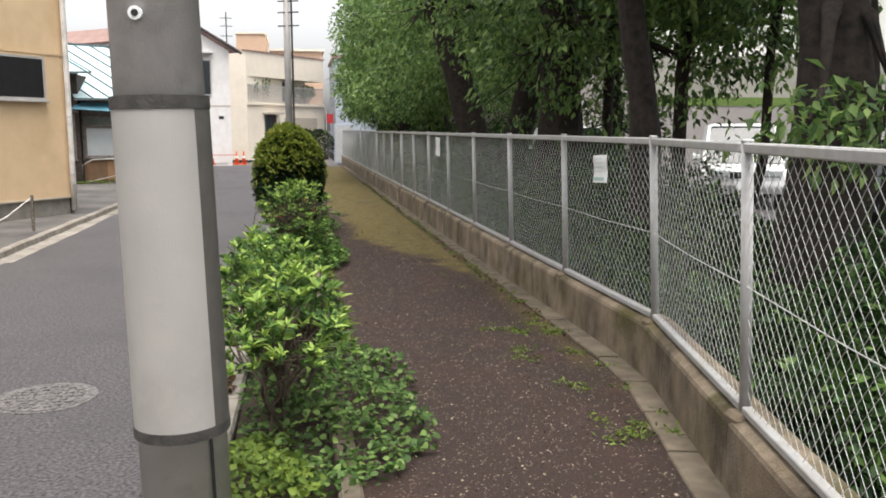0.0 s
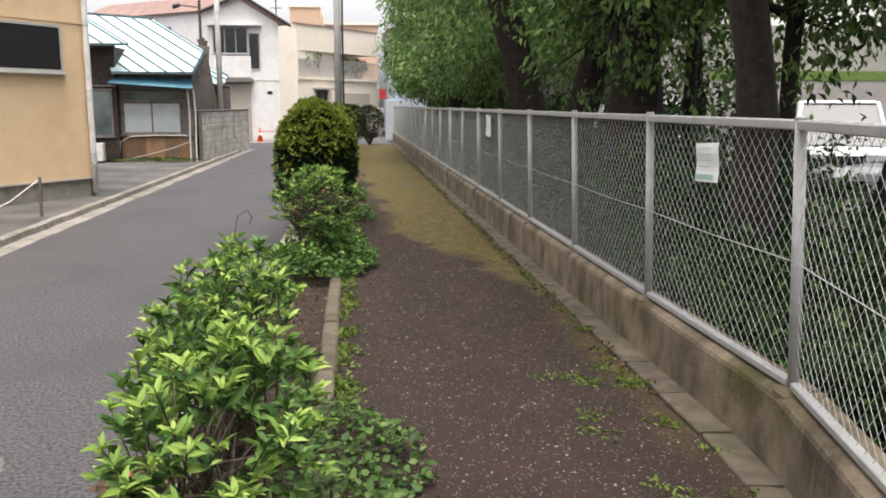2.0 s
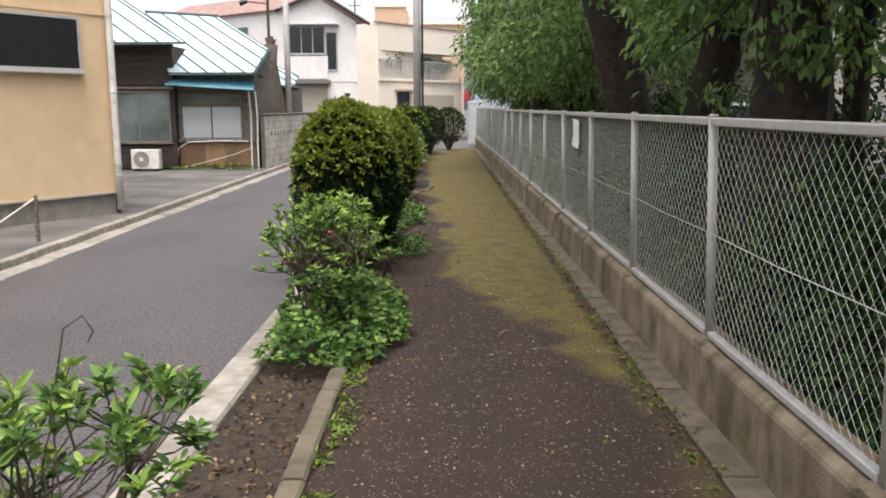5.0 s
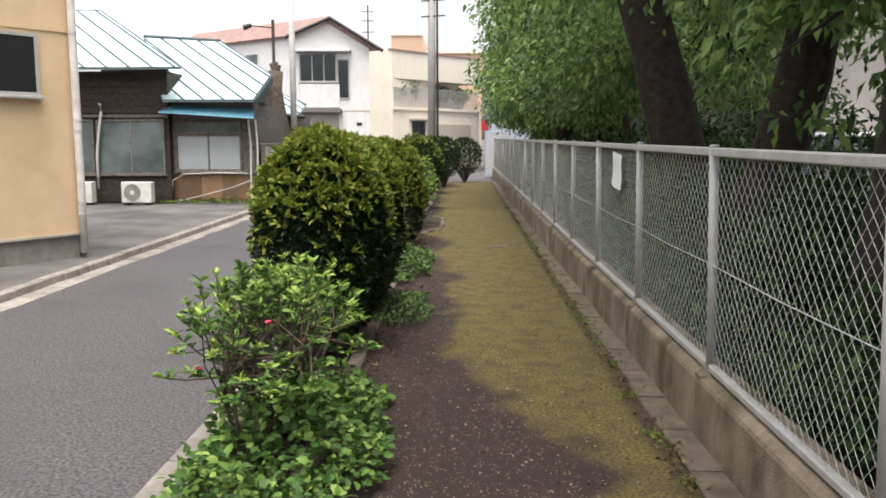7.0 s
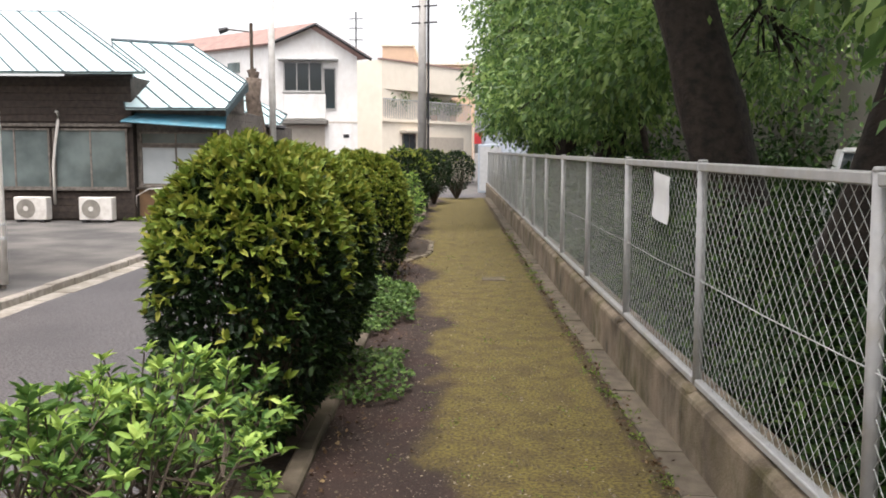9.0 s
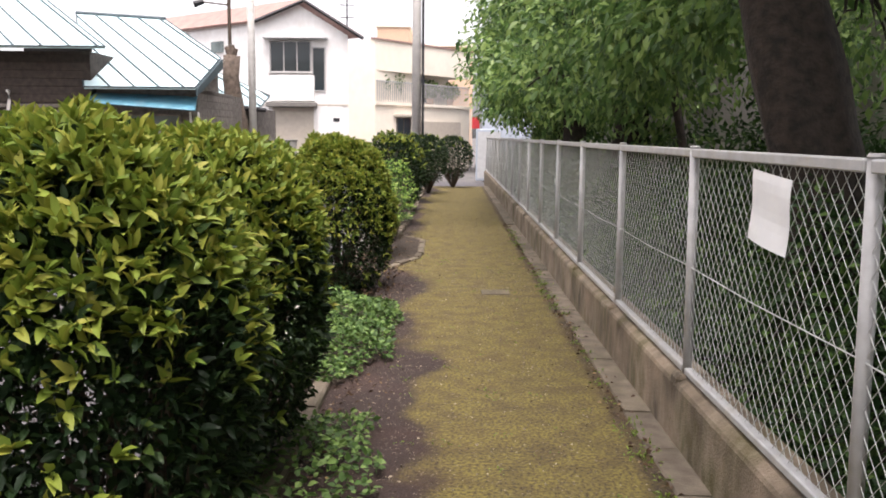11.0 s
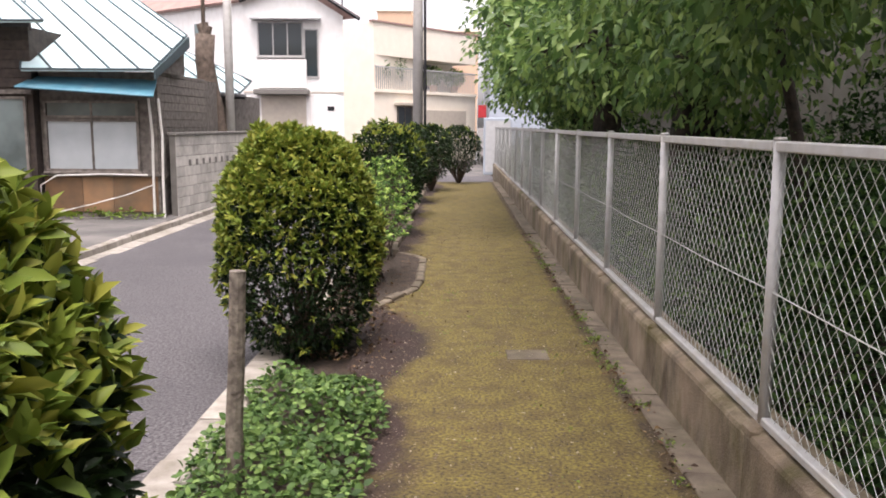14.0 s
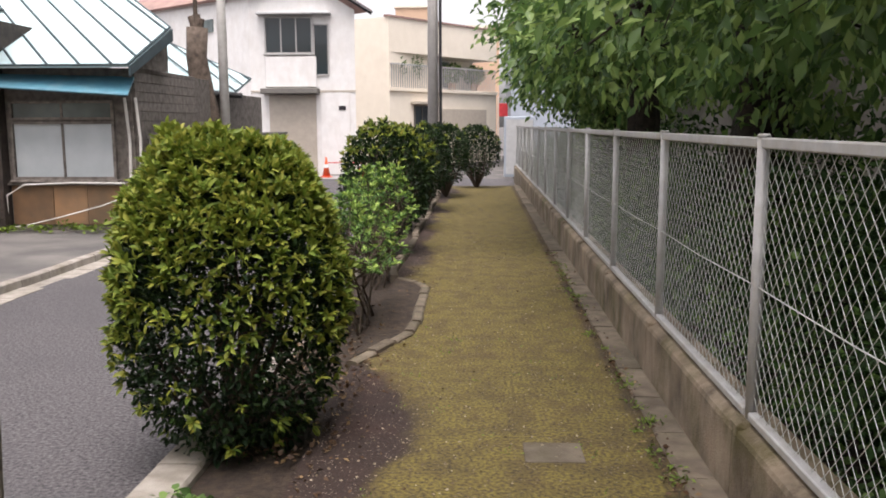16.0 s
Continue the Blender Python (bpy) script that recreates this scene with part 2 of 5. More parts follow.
M_WOODG = mat("grey_weathered_boards", (0.21, 0.185, 0.165), (0.10, 0.088, 0.078), scale=10, rough=0.9, bump=0.7, per_object=0.2)
M_PANEL = mat("rusty_panel", (0.27, 0.15, 0.075), (0.17, 0.105, 0.06), scale=3, rough=0.7, bump=0.3, stain=(0.12, 0.10, 0.07), stain_scale=1.4, per_object=0.35)
M_ROOF = mat("pale_blue_sheet_roof", (0.50, 0.64, 0.66), (0.40, 0.57, 0.60), scale=1.5, rough=0.42, bump=0.06, stain=(0.60, 0.68, 0.69), stain_scale=0.9, stain_amt=0.6)
M_SEAM = mat("blue_roof_seam", (0.045, 0.075, 0.085), (0.03, 0.05, 0.06), rough=0.6, bump=0.1)
M_AWN = mat("blue_metal_awning", (0.08, 0.24, 0.32), (0.06, 0.18, 0.25), scale=5, rough=0.5, bump=0.1, stain=(0.16, 0.27, 0.31), stain_scale=3)
M_WHITE = mat("white_stucco", (0.80, 0.79, 0.78), (0.74, 0.73, 0.72), scale=4, rough=0.9, bump=0.25, stain=(0.60, 0.57, 0.54), stain_scale=0.9, stain_amt=0.35, streak=(0.66, 0.63, 0.60))
M_CREAM = mat("cream_stucco", (0.82, 0.75, 0.64), (0.78, 0.71, 0.60), scale=3, rough=0.9, bump=0.2, stain=(0.66, 0.60, 0.5), stain_scale=0.7, stain_amt=0.3)
M_RUST = mat("rust_red_roof", (0.33, 0.21, 0.18), (0.23, 0.15, 0.135), scale=3, rough=0.7, bump=0.2, stain=(0.36, 0.24, 0.2), stain_scale=1.1)
M_BLOCK = mat("concrete_block", (0.60, 0.57, 0.53), (0.47, 0.45, 0.42), scale=7, rough=0.95, bump=0.6, stain=(0.14, 0.13, 0.11), stain_scale=1.7, per_object=0.15)
M_MORTAR = mat("mortar", (0.19, 0.18, 0.165), rough=0.95)
M_DARKMETAL = mat("dark_metal", (0.022, 0.022, 0.025), rough=0.5, metal=0.3, bump=0.05)
M_STEEL = mat("galvanised_steel", (0.55, 0.56, 0.57), (0.46, 0.47, 0.48), rough=0.5, metal=0.1, bump=0.05)
M_SHUTTER = mat("beige_shutter", (0.50, 0.45, 0.38), (0.44, 0.39, 0.33), rough=0.6, bump=0.1)
M_ORANGE = mat("orange_cone_plastic", (0.75, 0.12, 0.04), (0.65, 0.09, 0.03), rough=0.5, bump=0)
M_RED = mat("red_plastic", (0.6, 0.04, 0.05), rough=0.5, bump=0)
M_CAR = mat("white_car_paint", (0.78, 0.79, 0.80), (0.76, 0.77, 0.78), rough=0.2, bump=0)
M_CARDK = mat("dark_car_paint", (0.03, 0.03, 0.035), rough=0.2, bump=0)
M_TYRE = mat("tyre_rubber", (0.02, 0.02, 0.02), rough=0.8, bump=0.2)
M_GREYWALL = mat("grey_rendered_wall", (0.33, 0.31, 0.295), (0.27, 0.25, 0.24), scale=2, rough=0.9, bump=0.2, stain=(0.2, 0.19, 0.175), stain_scale=0.6, stain_amt=0.7)
M_BRICKFAR = mat("terracotta_render", (0.62, 0.43, 0.30), (0.56, 0.39, 0.28), scale=2, rough=0.9, bump=0.1)
M_BLUEGREY = mat("blue_grey_siding", (0.42, 0.47, 0.54), (0.37, 0.42, 0.49), scale=2, rough=0.7, bump=0.1)
M_IRON = mat("cast_iron", (0.26, 0.25, 0.245), (0.035, 0.033, 0.032), scale=38, rough=0.6, metal=0.3, bump=0.4)
M_DEAD = mat("dry_brown_leaves", (0.20, 0.085, 0.045), (0.08, 0.04, 0.025), scale=30, rough=0.9, bump=0.8, island=0.4)
M_PETAL = mat("red_petal", (0.55, 0.05, 0.09), (0.45, 0.04, 0.07), rough=0.6, bump=0)
M_LAWN = mat("lawn_strip", (0.13, 0.20, 0.045), (0.08, 0.14, 0.03), scale=12, rough=0.9, bump=0.8)

# old hedge leaves: greens darkened to hold the shade inside and low down
L_HEDGE_SHADED = leaf_mat("shaded_hedge_leaves", [(0.0, (0.008, 0.020, 0.008)), (0.7, (0.016, 0.036, 0.011)), (0.95, (0.030, 0.060, 0.014)), (1.0, (0.07, 0.11, 0.022))])
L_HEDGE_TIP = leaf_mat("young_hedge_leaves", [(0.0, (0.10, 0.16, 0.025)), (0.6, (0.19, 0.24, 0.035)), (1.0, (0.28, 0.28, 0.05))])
L_AZALEA = leaf_mat("azalea_leaves", [(0.0, (0.032, 0.080, 0.019)), (0.45, (0.080, 0.165, 0.040)), (0.8, (0.16, 0.28, 0.065)), (1.0, (0.29, 0.42, 0.10))])
L_IVY = leaf_mat("ivy_leaves", [(0.0, (0.033, 0.070, 0.020)), (0.6, (0.08, 0.15, 0.038)), (1.0, (0.19, 0.29, 0.085))])
L_TREE = leaf_mat("tree_leaves", [(0.0, (0.045, 0.10, 0.032)), (0.5, (0.125, 0.225, 0.062)), (1.0, (0.29, 0.41, 0.125))], rough=0.42, translucent=0.45, gloss=0.45)
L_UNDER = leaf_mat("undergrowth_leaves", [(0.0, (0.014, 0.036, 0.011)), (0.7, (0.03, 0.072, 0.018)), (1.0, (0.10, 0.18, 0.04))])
L_WEED = leaf_mat("weed_leaves", [(0.0, (0.07, 0.12, 0.02)), (1.0, (0.20, 0.28, 0.05))])
L_DRY = leaf_mat("dry_leaf_litter", [(0.0, (0.04, 0.022, 0.013)), (0.75, (0.10, 0.058, 0.03)), (1.0, (0.28, 0.20, 0.10))], translucent=0.05)

L_TIP = leaf_mat("azalea_young_leaves", [(0.0, (0.16, 0.28, 0.055)), (0.6, (0.29, 0.43, 0.09)), (1.0, (0.44, 0.56, 0.155))])
L_BITS = leaf_mat("pale_fallen_bits", [(0.0, (0.07, 0.05, 0.032)), (0.6, (0.17, 0.135, 0.095)), (1.0, (0.36, 0.31, 0.23))], translucent=0.05)


# ---- builders ----
def thing(name, label, category, group="", kind="", at=(0, 0, 0)):
    ob = new(name)
    ob.empty_display_size = 0.1
    ob.location = at
    return tagged(ob, label, category, group, kind)


def mesh_ob(name, bm, material, smooth=False):
    me = bpy.data.meshes.new(name)
    bm.to_mesh(me)
    bm.free()
    me.materials.append(material)
    if smooth:
        me.polygons.foreach_set("use_smooth", [True] * len(me.polygons))
    return new(name, me)


def part(name, bm, material, parent, label="", smooth=False):
    """One mesh under a thing; the geometry is in the world's metres, less the thing's place."""
    ob = mesh_ob(name, bm, material, smooth)
    ob.parent = parent
    if label:
        ob["label"] = label
    return ob


def alone(name, bm, material, label, category, group="", kind="", smooth=False):
    return tagged(mesh_ob(name, bm, material, smooth), label, category, group, kind)


def box(x0, x1, y0, y1, z0, z1, bev=0.0, bm=None, m=None):
    own = bmesh.new()
    bmesh.ops.create_cube(own, size=1.0)
    bmesh.ops.scale(own, vec=(x1 - x0, y1 - y0, z1 - z0), verts=own.verts)
    bmesh.ops.translate(own, vec=((x0 + x1) / 2, (y0 + y1) / 2, (z0 + z1) / 2), verts=own.verts)
    if bev:
        bmesh.ops.bevel(own, geom=own.edges[:], offset=bev, segments=1, affect="EDGES")
    if m is not None:
        bmesh.ops.transform(own, matrix=m, verts=own.verts)
    return merge(bm, own)


def merge(bm, own):
    if bm is None:
        return own
    me = bpy.data.meshes.new("tmp")
    own.to_mesh(me)
    own.free()
    bm.from_mesh(me)
    bpy.data.meshes.remove(me)
    return bm


def rod(points, radii, sides=8, bm=None):
    """A tube through the points, tapering by the radii."""
    bm = bm or bmesh.new()
    pts = [Vector(p) for p in points]
    if isinstance(radii, (int, float)):
        radii = [radii] * len(pts)
    rings = []
    for i, p in enumerate(pts):
        d = (pts[min(i + 1, len(pts) - 1)] - pts[max(i - 1, 0)]).normalized()
        u = d.cross(Vector((0, 0, 1)) if abs(d.z) < 0.9 else Vector((0, 1, 0))).normalized()
        v = d.cross(u)
        rings.append([bm.verts.new(p + radii[i] * (math.cos(a) * u + math.sin(a) * v))
                      for a in (2 * math.pi * k / sides for k in range(sides))])
    for a, b in zip(rings, rings[1:]):
        for k in range(sides):
            bm.faces.new((a[k], a[(k + 1) % sides], b[(k + 1) % sides], b[k]))
    bm.faces.new(rings[0][::-1])
    bm.faces.new(rings[-1])
    return bm


def slab(corners, thick, bm=None):
    """A flat polygon given thickness along -normal."""
    bm = bm or bmesh.new()
    pts = [Vector(c) for c in corners]
    nrm = (pts[1] - pts[0]).cross(pts[2] - pts[0]).normalized()
    if nrm.z < 0:
        pts.reverse()
        nrm = -nrm
    top = [bm.verts.new(p) for p in pts]
    low = [bm.verts.new(p - nrm * thick) for p in pts]
    bm.faces.new(top)
    bm.faces.new(low[::-1])
    for i in range(len(pts)):
        j = (i + 1) % len(pts)
        bm.faces.new((low[i], low[j], top[j], top[i]))
    return bm


def strip(section, path_pts, bm=None):
    """Sweeps a section of (sideways, up) along a plan path of (x, y, z)."""
    bm = bm or bmesh.new()
    pts = [Vector(p) for p in path_pts]
    rings = []
    for i, p in enumerate(pts):
        d = pts[min(i + 1, len(pts) - 1)] - pts[max(i - 1, 0)]
        side = Vector((d.y, -d.x, 0)).normalized()
        rings.append([bm.verts.new(p + side * s + Vector((0, 0, u))) for s, u in section])
    k = len(section)
    for a, b in zip(rings, rings[1:]):
        for i in range(k):
            bm.faces.new((a[i], b[i], b[(i + 1) % k], a[(i + 1) % k]))
    bm.faces.new(rings[0])
    bm.faces.new(rings[-1][::-1])
    bmesh.ops.recalc_face_normals(bm, faces=bm.faces)
    return bm


def unit(v):
    return v / np.maximum(np.linalg.norm(v, axis=-1, keepdims=True), 1e-9)


def leaf_mesh(name, base, out, size, material, width=0.42, droop=0.0, fine=True):
    """Folded leaves that start at base (n,3) and point along out (n,3)."""
    count = len(base)
    out = unit(out + np.array([0, 0, -droop]))
    side = unit(np.cross(out, unit(rng.normal(size=(count, 3)))) * 1.0 + np.cross(out, np.array([0, 0, 1.0])) * 1.2)
    up = np.cross(side, out)
    s = (size * rng.uniform(0.65, 1.25, count))[:, None]
    tip = base + out * s - up * s * 0.12
    if fine:
        a, b = base + out * s * 0.32, base + out * s * 0.70
        w = s * width * 0.5
        v = np.stack([base, a - side * w * 0.92 + up * s * 0.10, a, a + side * w * 0.92 + up * s * 0.10,
                      b - side * w * 0.72 + up * s * 0.05, b - up * s * 0.03, b + side * w * 0.72 + up * s * 0.05, tip], 1).reshape(-1, 3)
        quads = np.array([[0, 2, 1, 1], [0, 3, 2, 2], [1, 2, 5, 4], [2, 3, 6, 5], [4, 5, 7, 7], [5, 6, 7, 7]])
        per = 8
    else:
        w = s * width * 0.5
        mid = base + out * s * 0.45
        v = np.stack([base, mid - side * w + up * s * 0.08, tip, mid + side * w + up * s * 0.08], 1).reshape(-1, 3)
        quads = np.array([[0, 2, 1, 1], [0, 3, 2, 2]])
        per = 4
    me = bpy.data.meshes.new(name)
    faces = []
    off = np.arange(count)[:, None] * per
    for q in quads:
        arr = off + (q[:3] if q[2] == q[3] else q)[None, :]
        faces.extend(arr.tolist())
    me.from_pydata(v.tolist(), [], faces)
    me.materials.append(material)
    me.polygons.foreach_set("use_smooth", [True] * len(me.polygons))
    return new(name, me)


def bumpy(d, seed, k=2.2):
    """A gentle lumpiness, by direction."""
    p = d * k + seed
    return (np.sin(p[:, 0] * 2.1 + p[:, 1]) + np.sin(p[:, 1] * 2.7 + p[:, 2] * 1.3) + np.sin(p[:, 2] * 3.1 + p[:, 0] * 1.7)) / 3


# ---- ground ----
ROAD_Z, LOT_Z = -0.15, -0.10
ground_bm = box(-400, 400, -400, 600, -0.6, -0.32)
alone("ground", ground_bm, M_LOT, "grey ground sheet reaching the horizon", "ground", kind="structure")
road_bm = box(-3.95, -0.38, -12, 37.5, -0.34, ROAD_Z)
box(-30, 12, 37.5, 43.4, -0.34, ROAD_Z, bm=road_bm)
alone("road", road_bm, M_ASPHALT, "narrow grey asphalt lane with fine wear", "road", kind="structure")
alone("lot_pavement", box(-40, -4.22, -12, 37.5, -0.34, LOT_Z), M_LOT, "patched asphalt forecourt in front of houses", "pavement", kind="structure")
alone("path", box(0.27, 2.11, -12, 38.0, -0.34, 0.0), M_PATH, "reddish-brown asphalt footpath with yellow-green moss", "path", kind="structure")
alone("car_park_ground", box(2.42, 60, -12, 60, -0.34, -0.02), M_SOIL, "dark soil behind the fence", "ground", kind="structure")
alone("planting_bed_soil", box(-0.36, 0.268, -12, 38.0, -0.34, -0.05), M_SOIL, "bare brown soil with leaf litter", "soil", kind="structure")

# left kerb with its flat gutter, right kerb stones, bed edging, wall gutter
kerb_left = thing("kerb_left", "weathered concrete kerb with a pale gutter strip", "kerb", kind="structure")
kerb_right = thing("kerb_right", "broad worn concrete kerb stones beside the lane", "kerb", kind="structure")
edging = thing("bed_edging", "low concrete edging stones round the planting bed", "kerb", kind="structure")
gutter = thing("wall_gutter", "mossy concrete slabs along the foot of the wall", "gutter", kind="structure")


def stones(parent, name, section, x, y0, y1, step, material, jitter=0.006):
    me = None
    y = y0
    while y < y1:
        if me is None:
            bm = strip(section, [(0, 0.006, 0), (0, step - 0.006, 0)])
            me = bpy.data.meshes.new(name)
            bm.to_mesh(me)
            bm.free()
            me.materials.append(material)
        ob = new(name, me)
        ob.location = (x(y) + random.uniform(-jitter, jitter), y, random.uniform(-jitter, jitter) * 0.7)
        ob.rotation_euler = (0, 0, -math.atan2(x(y + step) - x(y), step) + random.uniform(-0.006, 0.006))
        ob.parent = parent
        y += step


def kr(y):
    return -0.62 + 0.012 * max(0, min(y, 20) - 4)


def edge_x(y):
    """The bed's edging: straight, then bulging round the open shrubs."""
    bulge = min(1.0, max(0.0, (y - 20.6) / 1.1)) * min(1.0, max(0.0, (24.1 - y) / 0.5))
    return 0.16 + 0.42 * bulge + (0.03 * math.sin(y * 1.7) if y > 24.5 else 0)


def fence_x(y):
    """Foot of the fence: almost straight, bent towards the path at its near end."""
    return 2.385 - 0.21 * (5.29 - y) if y < 5.29 else 2.385 - 0.0034 * (min(y, 18.7) - 5.29)


def fence_lean(y):
    """How far the fence's top leans towards the path."""
    return 0.052 * min(1.0, max(0.0, (17.5 - y) / 12.2))


stones(kerb_right, "kerb_stone", [(0, -0.3), (0, -0.02), (0.02, 0.0), (0.22, 0.0), (0.235, -0.02), (0.235, -0.3)], kr, -2, 38, 0.6, M_CONC)
stones(kerb_left, "kerb_stone", [(-0.19, -0.3), (-0.19, -0.055), (-0.17, -0.045), (-0.08, -0.045), (-0.06, -0.06), (-0.055, -0.142), (0.20, -0.148), (0.20, -0.3)],
       lambda y: -4.02 + 0.010 * max(0, y - 12), -10, 37, 0.6, M_CONC)
stones(edging, "edging_stone", [(0, -0.3), (0, 0.03), (0.015, 0.045), (0.095, 0.045), (0.11, 0.03), (0.11, -0.3)], edge_x, -1, 15.7, 0.6, M_GUTTER)
stones(edging, "edging_stone", [(0, -0.3), (0, 0.02), (0.015, 0.032), (0.075, 0.032), (0.09, 0.02), (0.09, -0.3)], edge_x, 20.75, 37, 0.3, M_GUTTER, 0.012)
stones(gutter, "gutter_slab", [(0, -0.3), (0, 0.004), (0.008, 0.012), (0.165, 0.008), (0.175, 0.004), (0.175, -0.3)],
       lambda y: fence_x(y) - 0.247, -1.51, 38, 0.6, M_GUTTER)
alone("bed_bulge_soil", slab([(0.26, 20.9, 0.018), (0.60, 21.7, 0.018), (0.60, 23.7, 0.018), (0.26, 24.1, 0.018)], 0.1), M_SOIL, "bare soil under the open shrubs", "soil", kind="structure")

# low retaining wall, with its bend
FX = 2.338
FENCE_PTS = [(fence_x(y), y) for y in (-0.35, 1.53, 3.41)] + [(fence_x(5.29 + 1.915 * i), 5.29 + 1.915 * i) for i in range(20)]
wall = thing("wall_low", "low stained concrete wall with moss under the fence", "wall", kind="structure")
for a, b in zip(FENCE_PTS, FENCE_PTS[1:]):
    d = Vector((b[0] - a[0], b[1] - a[1], 0)).normalized()
    a2, b2 = Vector((*a, 0)) + d * 0.004, Vector((*b, 0)) - d * 0.004
    part("wall_block", strip([(-0.085, -0.3), (-0.078, 0.315), (-0.070, 0.335), (-0.030, 0.358), (0.13, 0.360), (0.145, 0.345), (0.145, -0.3)], [a2, b2]), M_WALLC, wall)

# fence
fence = thing("chain_link_fence", "white-painted chain-link fence on a low concrete wall", "fence")
WALL_TOP, RAIL_TOP = 0.36, 1.585
POST = None
for i, (x, y) in enumerate(FENCE_PTS):
    if POST is None:
        bm = rod([(0, 0, -0.05), (0, 0, RAIL_TOP - WALL_TOP + 0.01)], 0.026, 14)
        rod([(0, 0, RAIL_TOP - WALL_TOP + 0.008), (0, 0, RAIL_TOP - WALL_TOP + 0.022)], [0.030, 0.023], 14, bm)
        me = bpy.data.meshes.new("post")
        bm.to_mesh(me)
        bm.free()
        me.materials.append(M_FENCE)
        me.polygons.foreach_set("use_smooth", [len(p.vertices) == 4 for p in me.polygons])
        POST = me
        bm = box(-0.055, 0.065, -0.075, 0.075, WALL_TOP - 0.06, WALL_TOP + 0.016, bev=0.022)
        FOOT = bpy.data.meshes.new("post_footing")
        bm.to_mesh(FOOT)
        bm.free()
        FOOT.materials.append(M_WALLC)
    ob = new("post", POST)
    ob.location, ob.parent = (x, y, WALL_TOP), fence
    ob.rotation_euler = (random.uniform(-0.004, 0.004), -fence_lean(y) / 1.22 + random.uniform(-0.003, 0.003), 0)
    ob = new("post_footing", FOOT)
    ob.location, ob.parent = (x - 0.02, y, 0), fence

CELL_W, CELL_H, WIRE = 0.080, 0.080, 0.0014


def chain_link(length, height, thick):
    """Zigzag wires, each hooked round its neighbour: thin three-sided rods."""
    verts, faces = [], []
    n_w, n_h = int(length / (CELL_W / 2)) // 2, int(height / (CELL_H / 2))
    hh = height / n_h
    cw = length / (2 * n_w + 1)
    ang = [0.5, 2.6, 4.7]
    for w in range(2 * n_w + 1):
        for h in range(n_h):
            if (w + h) % 2:
                p, q = (w * cw, h * hh), ((w + 1) * cw, (h + 1) * hh)
            else:
                p, q = ((w + 1) * cw, h * hh), (w * cw, (h + 1) * hh)
            ux, uz = q[0] - p[0], q[1] - p[1]
            ln = math.hypot(ux, uz)
            ux, uz = ux / ln, uz / ln
            lean = 0.003 if (w + h) % 2 else -0.003
            k = len(verts)
            for e in (p, q):
                for a in ang:
                    c, s = math.cos(a) * thick, math.sin(a) * thick
                    verts.append((lean + s, e[0] - uz * c, e[1] + ux * c))
            for j in range(3):
                faces.append((k + j, k + (j + 1) % 3, k + 3 + (j + 1) % 3, k + 3 + j))
    me = bpy.data.meshes.new("mesh_panel")
    me.from_pydata(verts, [], faces)
    me.materials.append(M_WIRE)
    return me


LINKS = {}
for a, b in zip(FENCE_PTS, FENCE_PTS[1:]):
    d = Vector((b[0] - a[0], b[1] - a[1], 0))
    ln = d.length
    turn = -math.atan2(d.x, d.y)
    far = a[1] > 24
    key = (round(ln, 2), far)
    if key not in LINKS:
        LINKS[key] = chain_link(ln - 0.06, RAIL_TOP - WALL_TOP - 0.07, WIRE * (1.0 if not far else 1.3))
    ob = new("mesh_panel", LINKS[key])
    m = Matrix.Translation((a[0], a[1], WALL_TOP)) @ Matrix.Rotation(turn, 4, "Z") @ Matrix.Rotation(-fence_lean((a[1] + b[1]) / 2) / 1.22, 4, "Y")
    ob.matrix_world = m @ Matrix.Translation((0, 0.03, 0.035))
    ob.parent = fence
    high = RAIL_TOP - WALL_TOP
    part("top_rail", box(-0.028, 0.022, 0.031, ln - 0.031, high - 0.038, high + 0.006, bev=0.006, m=m), M_FENCE, fence)
    part("bottom_rail", box(-0.026, 0.020, 0.031, ln - 0.031, 0.014, 0.052, bev=0.005, m=m), M_FENCE, fence)
    wire = rod([m @ Vector((-0.006, 0.03, 0.60)), m @ Vector((-0.006, ln / 2, 0.59)), m @ Vector((-0.006, ln - 0.03, 0.60))], 0.0028, 5)
    part("tension_wire", wire, M_WIRE, fence)


def sheet_sign(y, z, w, h, tilt, label, lines, in_green):
    """A thin, slightly curled notice hung on the wire mesh, facing the path."""
    ob = thing("notice", label, "notice", at=(FX - 0.034, y, z))
    bm = bmesh.new()
    grid = [[bm.verts.new((-0.010 * math.sin(3.1 * u) * (0.3 + v) - 0.004 * math.sin(7 * v + u), w * (u - 0.5), -h * v)) for u in np.linspace(0, 1, 9)] for v in np.linspace(0, 1, 9)]
    for r0, r1 in zip(grid, grid[1:]):
        for k in range(8):
            bm.faces.new((r0[k], r0[k + 1], r1[k + 1], r1[k]))
    bmesh.ops.recalc_face_normals(bm, faces=bm.faces)
    bmesh.ops.solidify(bm, geom=bm.faces[:], thickness=0.002)
    part("sheet", bm, M_PAPER, ob)
    bm = bmesh.new()
    for k in range(lines):
        zz = -h * (0.12 + 0.62 * k / lines)
        ww = w * (0.7 if k % 3 else 0.5)
        box(-0.0165, -0.0145, -ww / 2, ww / 2, zz - h * 0.022, zz, bm=bm)
    if in_green:
        box(-0.0165, -0.0145, -w * 0.40, w * 0.40, -h * 0.93, -h * 0.80, bm=bm)
    part("print", bm, M_INK if in_green else M_ALU, ob, "faded printed lines")
    ob.rotation_euler = (radians(tilt), 0, 0)
    return ob


